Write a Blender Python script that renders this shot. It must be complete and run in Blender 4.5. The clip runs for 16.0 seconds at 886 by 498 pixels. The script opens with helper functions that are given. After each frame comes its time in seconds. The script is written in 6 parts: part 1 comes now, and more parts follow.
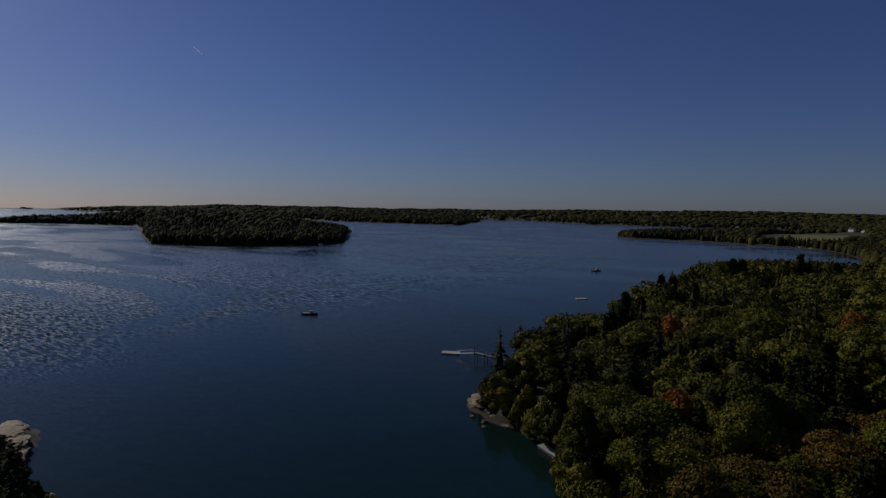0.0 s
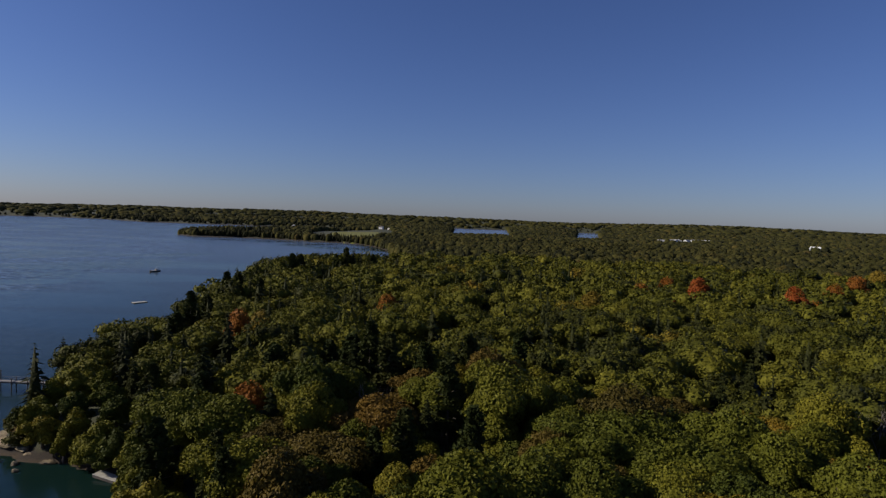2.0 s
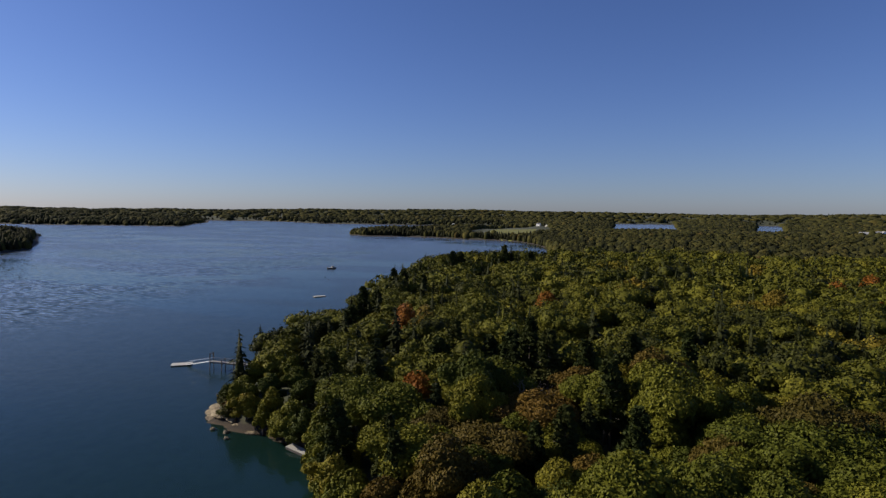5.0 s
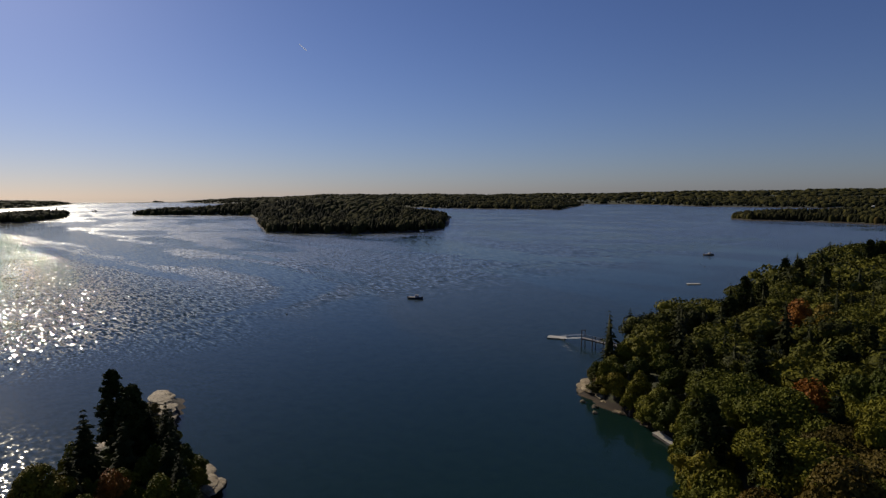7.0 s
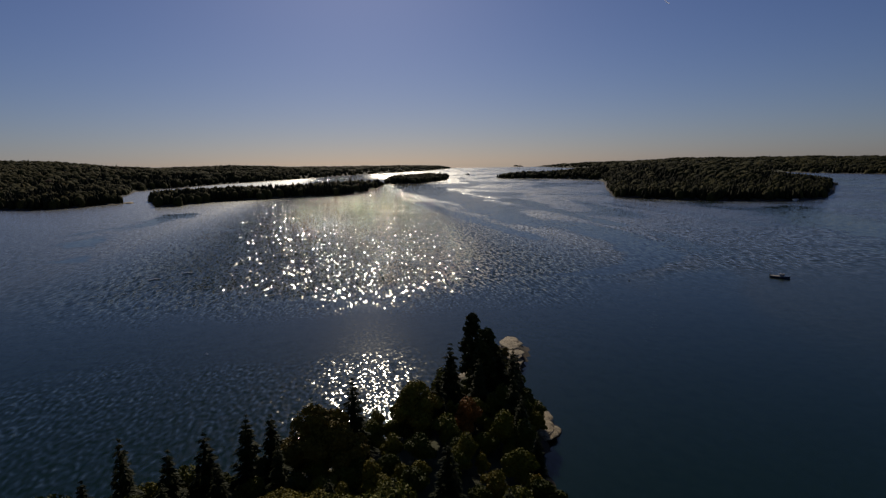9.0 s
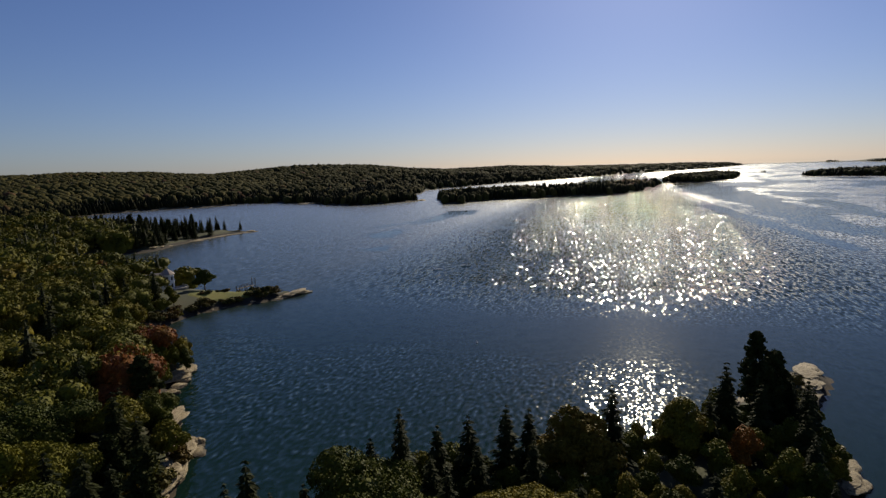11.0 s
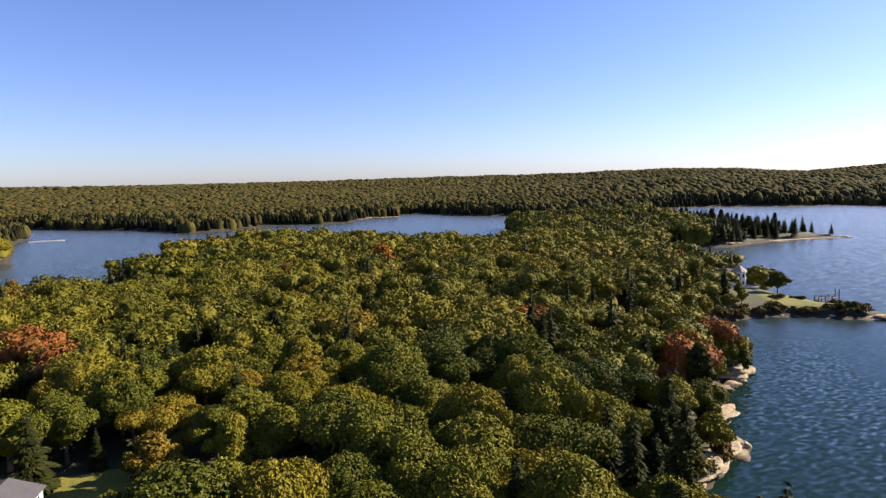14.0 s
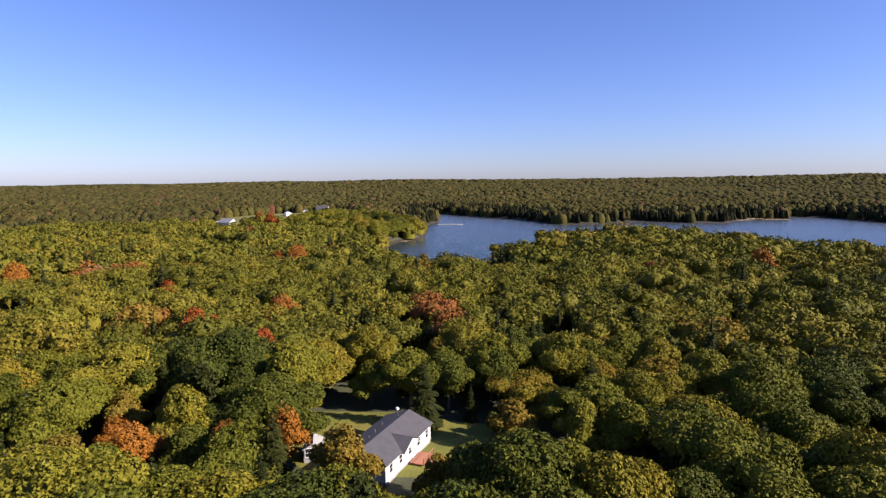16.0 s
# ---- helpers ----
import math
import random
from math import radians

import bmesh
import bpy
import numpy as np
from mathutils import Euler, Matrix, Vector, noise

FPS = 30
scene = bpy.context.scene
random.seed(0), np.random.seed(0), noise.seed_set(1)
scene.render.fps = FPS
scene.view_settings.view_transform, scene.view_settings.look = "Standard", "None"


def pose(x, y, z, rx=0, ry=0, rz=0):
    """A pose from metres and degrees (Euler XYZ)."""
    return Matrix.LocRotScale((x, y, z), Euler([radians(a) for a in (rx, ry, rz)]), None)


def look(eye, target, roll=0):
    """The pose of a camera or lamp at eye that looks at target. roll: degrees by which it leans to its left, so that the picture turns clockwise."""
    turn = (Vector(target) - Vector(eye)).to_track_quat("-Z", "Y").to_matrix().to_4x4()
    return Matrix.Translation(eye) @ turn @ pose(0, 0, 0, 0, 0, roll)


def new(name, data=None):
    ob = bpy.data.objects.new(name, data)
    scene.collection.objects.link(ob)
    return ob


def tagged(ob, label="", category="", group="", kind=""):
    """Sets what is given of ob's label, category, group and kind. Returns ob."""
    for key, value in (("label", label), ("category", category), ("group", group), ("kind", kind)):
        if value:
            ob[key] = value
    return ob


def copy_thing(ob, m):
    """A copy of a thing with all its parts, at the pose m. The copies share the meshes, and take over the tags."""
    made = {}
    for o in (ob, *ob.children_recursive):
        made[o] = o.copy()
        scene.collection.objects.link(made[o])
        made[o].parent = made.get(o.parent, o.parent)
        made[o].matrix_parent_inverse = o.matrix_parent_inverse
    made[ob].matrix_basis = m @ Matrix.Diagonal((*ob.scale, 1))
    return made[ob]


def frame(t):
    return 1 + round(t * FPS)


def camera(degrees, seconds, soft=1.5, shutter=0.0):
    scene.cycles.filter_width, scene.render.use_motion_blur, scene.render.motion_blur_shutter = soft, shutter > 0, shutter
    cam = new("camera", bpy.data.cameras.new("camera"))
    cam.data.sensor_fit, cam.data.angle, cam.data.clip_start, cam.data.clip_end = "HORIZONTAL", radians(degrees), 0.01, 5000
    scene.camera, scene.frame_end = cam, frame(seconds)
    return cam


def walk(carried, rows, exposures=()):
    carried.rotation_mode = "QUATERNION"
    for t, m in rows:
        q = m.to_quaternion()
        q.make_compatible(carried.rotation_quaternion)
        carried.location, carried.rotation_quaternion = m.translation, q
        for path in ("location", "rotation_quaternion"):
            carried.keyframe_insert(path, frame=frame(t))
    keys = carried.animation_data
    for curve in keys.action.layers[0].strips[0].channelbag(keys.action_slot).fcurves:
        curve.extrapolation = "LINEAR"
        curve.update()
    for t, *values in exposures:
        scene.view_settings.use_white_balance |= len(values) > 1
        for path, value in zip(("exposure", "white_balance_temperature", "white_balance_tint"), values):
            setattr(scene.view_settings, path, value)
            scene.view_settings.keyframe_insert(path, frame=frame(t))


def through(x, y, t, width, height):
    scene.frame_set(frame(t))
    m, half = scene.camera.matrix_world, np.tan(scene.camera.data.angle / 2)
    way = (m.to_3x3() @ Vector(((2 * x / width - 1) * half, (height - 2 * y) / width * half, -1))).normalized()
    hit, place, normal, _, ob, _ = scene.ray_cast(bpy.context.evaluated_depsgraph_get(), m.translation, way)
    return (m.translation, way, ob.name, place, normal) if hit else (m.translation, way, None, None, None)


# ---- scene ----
# ---------------------------------------------------------------- camera
cam = camera(74.1, 16.0, soft=1.35)
PATH = [
    (0.0, 0.00, 0.00, 50.00, 86.09, -0.92, 38.00),
    (0.5, -0.39, 0.02, 49.81, 86.49, -1.54, 18.31),
    (1.0, -1.00, 0.06, 49.71, 86.86, -1.97, 3.07),
    (1.5, -1.25, 0.09, 49.56, 86.98, -2.09, -1.36),
    (2.0, -1.25, 0.26, 49.46, 86.98, -2.05, -2.92),
    (2.5, -1.21, 0.50, 49.37, 86.98, -2.01, -4.23),
    (3.0, -1.25, 0.53, 49.30, 86.91, -1.89, -4.31),
    (3.2, -1.28, 0.48, 49.29, 86.86, -1.78, -3.83),
    (5.3, -1.43, -1.31, 49.43, 86.17, -0.58, 16.99),
    (5.5, -1.43, -1.42, 49.44, 86.20, -0.60, 20.44),
    (6.0, -1.40, -1.63, 49.53, 86.10, -0.29, 29.47),
    (6.5, -1.26, -1.90, 49.59, 86.07, 0.04, 38.82),
    (7.0, -1.06, -2.20, 49.57, 84.67, 0.42, 47.46),
    (7.5, -0.91, -2.28, 49.82, 81.30, 0.57, 56.09),
    (8.0, -0.88, -2.10, 49.91, 81.32, 0.81, 64.58),
    (8.5, -0.87, -2.00, 49.87, 81.47, 0.99, 73.01),
    (9.0, -0.90, -1.95, 49.80, 81.59, 0.89, 80.49),
    (9.2, -0.91, -1.91, 49.80, 81.57, 0.82, 83.26),
    (11.3, -1.29, -1.11, 50.11, 82.28, 1.85, 111.13),
    (11.5, -1.36, -1.05, 50.11, 82.37, 1.80, 114.41),
    (12.0, -1.66, -0.82, 49.99, 82.54, 2.02, 122.94),
    (12.5, -1.71, -0.80, 49.94, 82.77, 1.86, 131.22),
    (13.0, -1.31, -0.64, 49.77, 82.95, 1.62, 139.98),
    (13.5, -1.27, -0.32, 49.75, 83.09, 1.31, 149.61),
    (14.0, -1.43, 0.03, 49.78, 83.24, 1.16, 159.49),
    (14.5, -1.39, 0.26, 49.75, 83.30, 0.97, 168.63),
    (15.0, -1.31, 0.29, 49.76, 83.34, 0.74, 177.99),
    (15.5, -1.38, 0.39, 49.70, 83.35, 0.50, 187.09),
    (16.0, -1.77, 0.31, 49.68, 83.29, 0.40, 194.44),
]
# the camera's iris opens up slowly: dark against the light at first, bright at the end
EXPOSURES = [(0.0, -1.30, 5900, 11), (0.5, -1.12, 5900, 11), (1.0, -0.80, 5900, 11), (1.5, -0.46, 5950, 11), (2.5, 0.20, 6400, 10), (3.2, 0.36, 6450, 10), (5.5, 0.08, 6150, 9),
             (6.5, -0.30, 6400, 9), (7.5, -0.50, 6650, 9), (9.0, -1.03, 6700, 9), (11.5, 0.13, 6750, 5), (12.5, 0.76, 6850, 6), (13.5, 1.2, 6800, 10), (14.5, 1.53, 6700, 15), (16.0, 1.17, 6200, 18)]
walk(cam, [(t, pose(x, y, z, rx, ry, rz)) for t, x, y, z, rx, ry, rz in PATH], EXPOSURES)

# ---------------------------------------------------------------- sky and sun
SUN_AZ, SUN_EL = radians(88.0), radians(27.5)      # the sun stands over the -x side, above the bay's mouth
TO_SUN = Vector((-math.sin(SUN_AZ) * math.cos(SUN_EL), math.cos(SUN_AZ) * math.cos(SUN_EL), math.sin(SUN_EL)))
world = bpy.data.worlds.new("world")
scene.world = world
world.use_nodes = True
wn = world.node_tree
wn.nodes.clear()
sky = wn.nodes.new("ShaderNodeTexSky")
sky.sky_type = "NISHITA"
sky.sun_disc = False
sky.sun_elevation, sky.sun_rotation = SUN_EL, -SUN_AZ
sky.altitude, sky.air_density, sky.dust_density, sky.ozone_density = 50, 1.0, 0.35, 1.9
bg = wn.nodes.new("ShaderNodeBackground")
bg.inputs["Strength"].default_value = 0.05
wout = wn.nodes.new("ShaderNodeOutputWorld")
deep_blue = wn.nodes.new("ShaderNodeMix")                # a dry autumn sky, bluer than the model's
deep_blue.data_type, deep_blue.blend_type = "RGBA", "MULTIPLY"
deep_blue.inputs[0].default_value = 1.0
deep_blue.inputs[7].default_value = (0.84, 0.955, 1.50, 1)
wn.links.new(sky.outputs[0], deep_blue.inputs[6])
wn.links.new(deep_blue.outputs[2], bg.inputs["Color"])
wn.links.new(bg.outputs[0], wout.inputs["Surface"])

sun_data = bpy.data.lights.new("sun", "SUN")
sun_data.energy, sun_data.angle, sun_data.color = 5.0, radians(0.53), (1.0, 0.89, 0.73)
sun = new("sun", sun_data)
sun.matrix_world = look(TO_SUN * 900, (0, 0, 0))


# ---------------------------------------------------------------- material helpers
def nodes_of(name):
    m = bpy.data.materials.new(name)
    m.use_nodes = True
    t = m.node_tree
    t.nodes.clear()
    out = t.nodes.new("ShaderNodeOutputMaterial")
    return m, t, out


def node(t, kind, **kw):
    n = t.nodes.new(kind)
    for k, v in kw.items():
        if k in n.inputs:
            n.inputs[k].default_value = v
        elif k == "operation":
            n.operation = v
        elif k == "blend_type":
            n.blend_type = v
        elif k == "data_type":
            n.data_type = v
    return n


def ramp(t, fac, stops):
    r = t.nodes.new("ShaderNodeValToRGB")
    els = r.color_ramp.elements
    while len(els) < len(stops):
        els.new(0.5)
    for e, (p, c) in zip(els, stops):
        e.position, e.color = p, (*c, 1)
    t.links.new(fac, r.inputs["Fac"])
    return r.outputs["Color"]


def noise_fac(t, scale, detail=4, rough=0.55, vec=None, dist=0.0):
    n = node(t, "ShaderNodeTexNoise", Scale=scale, Detail=detail, Roughness=rough, Distortion=dist)
    if vec is not None:
        t.links.new(vec, n.inputs["Vector"])
    return n.outputs["Fac"]


def mix_col(t, fac, a, b, mode="MIX"):
    m = t.nodes.new("ShaderNodeMix")
    m.data_type, m.blend_type = "RGBA", mode
    for sock, v in ((m.inputs[0], fac), (m.inputs[6], a), (m.inputs[7], b)):
        if isinstance(v, bpy.types.NodeSocket):
            t.links.new(v, sock)
        elif isinstance(v, tuple):
            sock.default_value = (*v, 1)
        else:
            sock.default_value = v
    return m.outputs[2]


def maths(t, op, a, b=0.0, clamp=False):
    m = t.nodes.new("ShaderNodeMath")
    m.operation, m.use_clamp = op, clamp
    for i, v in enumerate((a, b)):
        if isinstance(v, bpy.types.NodeSocket):
            t.links.new(v, m.inputs[i])
        else:
            m.inputs[i].default_value = v
    return m.outputs[0]


def bump_of(t, height, strength=0.3, distance=0.1):
    b = node(t, "ShaderNodeBump", Strength=strength, Distance=distance)
    t.links.new(height, b.inputs["Height"])
    return b.outputs["Normal"]


def place_of(t):
    return t.nodes.new("ShaderNodeNewGeometry").outputs["Position"]


def plain(name, base, rough=0.6, metal=0.0, vary=0.18, scale=1.5, grain=25.0, bump=0.15, dist=0.01):
    """A surface of one paint or stuff, with mottling at two scales and a fine grain."""
    m, t, out = nodes_of(name)
    tc = t.nodes.new("ShaderNodeTexCoord").outputs["Object"]
    f1, f2 = noise_fac(t, scale, 4, vec=tc), noise_fac(t, grain, 3, vec=tc)
    mixf = maths(t, "ADD", maths(t, "MULTIPLY", f1, 0.6), maths(t, "MULTIPLY", f2, 0.4))
    lo = tuple(c * (1 - vary) for c in base)
    hi = tuple(min(1, c * (1 + vary)) for c in base)
    col = ramp(t, mixf, [(0.3, lo), (0.7, hi)])
    p = node(t, "ShaderNodeBsdfPrincipled", Roughness=rough, Metallic=metal)
    t.links.new(col, p.inputs["Base Color"])
    t.links.new(bump_of(t, f2, bump, dist), p.inputs["Normal"])
    t.links.new(p.outputs[0], out.inputs["Surface"])
    return m


def foliage(name, tones, rough=0.6, through=0.02, from_object=True, patch=1.0, scatter_=0.28, mottle=0.0):
    """Leaves: a tone for each tree, a scatter from leaf to leaf, and some light let through."""
    m, t, out = nodes_of(name)
    geo = t.nodes.new("ShaderNodeNewGeometry")
    if from_object:
        tone = t.nodes.new("ShaderNodeObjectInfo").outputs["Random"]
    else:
        a = t.nodes.new("ShaderNodeAttribute")
        a.attribute_name = "tone"
        tone = a.outputs["Fac"]
    patchy = noise_fac(t, 0.35 * patch, 3, vec=geo.outputs["Position"])
    f = maths(t, "ADD", maths(t, "MULTIPLY", tone, 0.9),
              maths(t, "MULTIPLY", maths(t, "SUBTRACT", patchy, 0.5), 0.35), True)
    col = ramp(t, f, tones)
    leafy = ramp(t, geo.outputs["Random Per Island"], [(0.0, (1 - scatter_,) * 3), (1.0, (1 + scatter_, 1 + 0.93 * scatter_, 1 + 0.6 * scatter_))])
    col = mix_col(t, 1.0, col, leafy, "MULTIPLY")
    p = node(t, "ShaderNodeBsdfPrincipled", Roughness=rough)
    if mottle:
        fine = noise_fac(t, mottle, 3, 0.7, vec=geo.outputs["Position"])
        col = mix_col(t, 1.0, col, ramp(t, fine, [(0.34, (0.64, 0.64, 0.66)), (0.52, (1.0, 1.0, 1.0)), (0.68, (1.28, 1.25, 1.15))]), "MULTIPLY")
        t.links.new(bump_of(t, fine, 0.45, 0.9 / mottle), p.inputs["Normal"])
    p.inputs["Specular IOR Level"].default_value = 0.06
    t.links.new(col, p.inputs["Base Color"])
    tr = t.nodes.new("ShaderNodeBsdfTranslucent")
    t.links.new(mix_col(t, 1.0, col, (1.15, 1.2, 0.55), "MULTIPLY"), tr.inputs["Color"])
    ms = node(t, "ShaderNodeMixShader", Fac=through)
    t.links.new(p.outputs[0], ms.inputs[1])
    t.links.new(tr.outputs[0], ms.inputs[2])
    t.links.new(ms.outputs[0], out.inputs["Surface"])
    return m


# ---------------------------------------------------------------- materials
GREENS = [(0.0, (0.045, 0.055, 0.009)), (0.3, (0.088, 0.091, 0.010)), (0.6, (0.124, 0.117, 0.012)), (0.85, (0.158, 0.129, 0.013)), (1.0, (0.190, 0.105, 0.014))]
M_OAK = foliage("broad leaves", GREENS)
M_YELLOW = foliage("yellowing leaves", [(0.0, (0.122, 0.091, 0.014)), (1.0, (0.173, 0.116, 0.016))])
# browner oaks, also darker: shade of the backlit eastern wood put into the colour
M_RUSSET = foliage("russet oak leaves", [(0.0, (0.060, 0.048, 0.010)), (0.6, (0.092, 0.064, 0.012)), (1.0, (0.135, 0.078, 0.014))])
M_ORANGE = foliage("orange leaves", [(0.0, (0.192, 0.070, 0.013)), (1.0, (0.243, 0.098, 0.015))])
M_RED = foliage("red leaves", [(0.0, (0.205, 0.043, 0.012)), (1.0, (0.269, 0.079, 0.016))])
M_SPRUCE = foliage("spruce needles", [(0.0, (0.018, 0.024, 0.007)), (1.0, (0.037, 0.040, 0.010))], 0.7, 0.03)
M_PINE = foliage("pine needles", [(0.0, (0.028, 0.037, 0.009)), (1.0, (0.050, 0.052, 0.013))], 0.7, 0.03)
M_BUSH = foliage("shore bushes", [(0.0, (0.058, 0.058, 0.014)), (0.5, (0.090, 0.073, 0.016)), (1.0, (0.109, 0.055, 0.014))])
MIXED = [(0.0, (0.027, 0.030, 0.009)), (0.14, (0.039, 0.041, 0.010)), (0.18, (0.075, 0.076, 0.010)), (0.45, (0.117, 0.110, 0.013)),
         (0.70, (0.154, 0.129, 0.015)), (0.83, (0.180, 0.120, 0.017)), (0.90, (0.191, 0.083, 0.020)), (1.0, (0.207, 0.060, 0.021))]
# MIXED dulled and darkened: distance haze and backlight put into the leaf colour
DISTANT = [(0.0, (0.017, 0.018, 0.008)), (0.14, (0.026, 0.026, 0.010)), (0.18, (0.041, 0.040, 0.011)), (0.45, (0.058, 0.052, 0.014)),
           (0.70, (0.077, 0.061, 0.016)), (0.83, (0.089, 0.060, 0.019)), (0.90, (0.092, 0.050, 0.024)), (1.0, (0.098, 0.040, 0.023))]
M_FOREST = foliage("mixed wood leaves", MIXED, from_object=False, patch=0.5, scatter_=0.22, mottle=1.5)
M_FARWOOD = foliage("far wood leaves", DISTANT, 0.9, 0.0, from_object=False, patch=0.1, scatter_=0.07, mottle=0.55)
M_BARK = plain("bark", (0.12, 0.095, 0.075), 0.9, vary=0.35, scale=3, grain=18, bump=0.6, dist=0.03)
M_PALEBARK = plain("pale bare bark", (0.20, 0.165, 0.14), 0.85, vary=0.25, scale=3, grain=18, bump=0.5, dist=0.02)
M_WHITE = plain("white clapboard paint", (0.70, 0.69, 0.67), 0.5, vary=0.05)
M_TRIM = plain("white trim paint", (0.74, 0.74, 0.72), 0.45, vary=0.04)
M_ROOF = plain("grey asphalt shingle", (0.070, 0.066, 0.073), 0.9, vary=0.2, scale=0.8, grain=40, bump=0.5)
M_BROWNROOF = plain("brown shingle", (0.30, 0.24, 0.20), 0.85, vary=0.2, scale=0.8, grain=30, bump=0.4)
M_DARKWOOD = plain("dark wet timber", (0.075, 0.06, 0.05), 0.8, vary=0.3, scale=2, grain=30, bump=0.4)
M_GREYWOOD = plain("weathered grey planks", (0.24, 0.22, 0.20), 0.8, vary=0.25, scale=2, grain=30, bump=0.4)
M_PALEWOOD = plain("pale new planks", (0.46, 0.43, 0.37), 0.7, vary=0.14, scale=2, grain=30, bump=0.3)
M_REDWOOD = plain("red-brown deck stain", (0.33, 0.13, 0.075), 0.7, vary=0.2, scale=3, grain=30, bump=0.3)
M_HULL = plain("white gelcoat", (0.78, 0.78, 0.77), 0.25, vary=0.04, bump=0.02)
M_DARKHULL = plain("dark navy hull paint", (0.03, 0.04, 0.06), 0.3, vary=0.1, bump=0.02)
M_METAL = plain("galvanised steel", (0.45, 0.46, 0.47), 0.4, 0.9, vary=0.1, bump=0.05)
M_BLACK = plain("black rubber", (0.03, 0.03, 0.03), 0.7, vary=0.1)
M_CREAM = plain("cream siding", (0.62, 0.58, 0.50), 0.6, vary=0.06)
M_GREY = plain("grey cedar siding", (0.30, 0.29, 0.28), 0.8, vary=0.15)


def trail_mat():
    m, t, out = nodes_of("ice trail")
    tr = t.nodes.new("ShaderNodeBsdfTranslucent")
    tr.inputs["Color"].default_value = (0.95, 0.95, 0.95, 1)
    t.links.new(tr.outputs[0], out.inputs["Surface"])
    return m


M_CONTRAIL = trail_mat()


def glass_mat():
    m, t, out = nodes_of("window glass")
    p = node(t, "ShaderNodeBsdfPrincipled", Roughness=0.06)
    p.inputs["Base Color"].default_value = (0.02, 0.025, 0.03, 1)
    n = noise_fac(t, 0.8, 2)
    t.links.new(bump_of(t, n, 0.05, 0.02), p.inputs["Normal"])
    t.links.new(p.outputs[0], out.inputs["Surface"])
    return m


M_GLASS = glass_mat()


def granite_mat():
    m, t, out = nodes_of("shore granite")
    pos = place_of(t)
    f1, f2 = noise_fac(t, 0.5, 5, vec=pos), noise_fac(t, 9, 4, vec=pos)
    col = ramp(t, f1, [(0.3, (0.22, 0.16, 0.085)), (0.5, (0.35, 0.27, 0.15)), (0.75, (0.47, 0.375, 0.225))])
    col = mix_col(t, 1.0, col, ramp(t, f2, [(0.3, (0.6, 0.6, 0.6)), (0.65, (1.05, 1.05, 1.05))]), "MULTIPLY")
    vor = t.nodes.new("ShaderNodeTexVoronoi")
    vor.feature = "DISTANCE_TO_EDGE"
    vor.inputs["Scale"].default_value = 0.75
    warp = t.nodes.new("ShaderNodeVectorMath")
    warp.operation = "MULTIPLY_ADD"
    nz = node(t, "ShaderNodeTexNoise", Scale=0.9, Detail=3)
    t.links.new(pos, nz.inputs["Vector"])
    t.links.new(nz.outputs["Color"], warp.inputs[0])
    warp.inputs[1].default_value = (1.6, 1.6, 1.6)
    t.links.new(pos, warp.inputs[2])
    t.links.new(warp.outputs[0], vor.inputs["Vector"])
    crack = ramp(t, vor.outputs["Distance"], [(0.0, (0.22, 0.18, 0.14)), (0.06, (1, 1, 1))])
    col = mix_col(t, 0.85, col, crack, "MULTIPLY")
    z = t.nodes.new("ShaderNodeSeparateXYZ")
    t.links.new(pos, z.inputs[0])
    # weed and wet stone up to the tide line
    tide = maths(t, "ADD", z.outputs[2], maths(t, "MULTIPLY", maths(t, "SUBTRACT", f1, 0.5), 1.0))
    wet = node(t, "ShaderNodeMapRange")
    t.links.new(tide, wet.inputs[0])
    wet.inputs[1].default_value, wet.inputs[2].default_value = 0.15, 0.55
    col = mix_col(t, wet.outputs[0], (0.07, 0.046, 0.022), col)
    p = node(t, "ShaderNodeBsdfPrincipled", Roughness=0.8)
    t.links.new(col, p.inputs["Base Color"])
    t.links.new(bump_of(t, f2, 0.6, 0.12), p.inputs["Normal"])
    t.links.new(p.outputs[0], out.inputs["Surface"])
    return m


M_GRANITE = granite_mat()


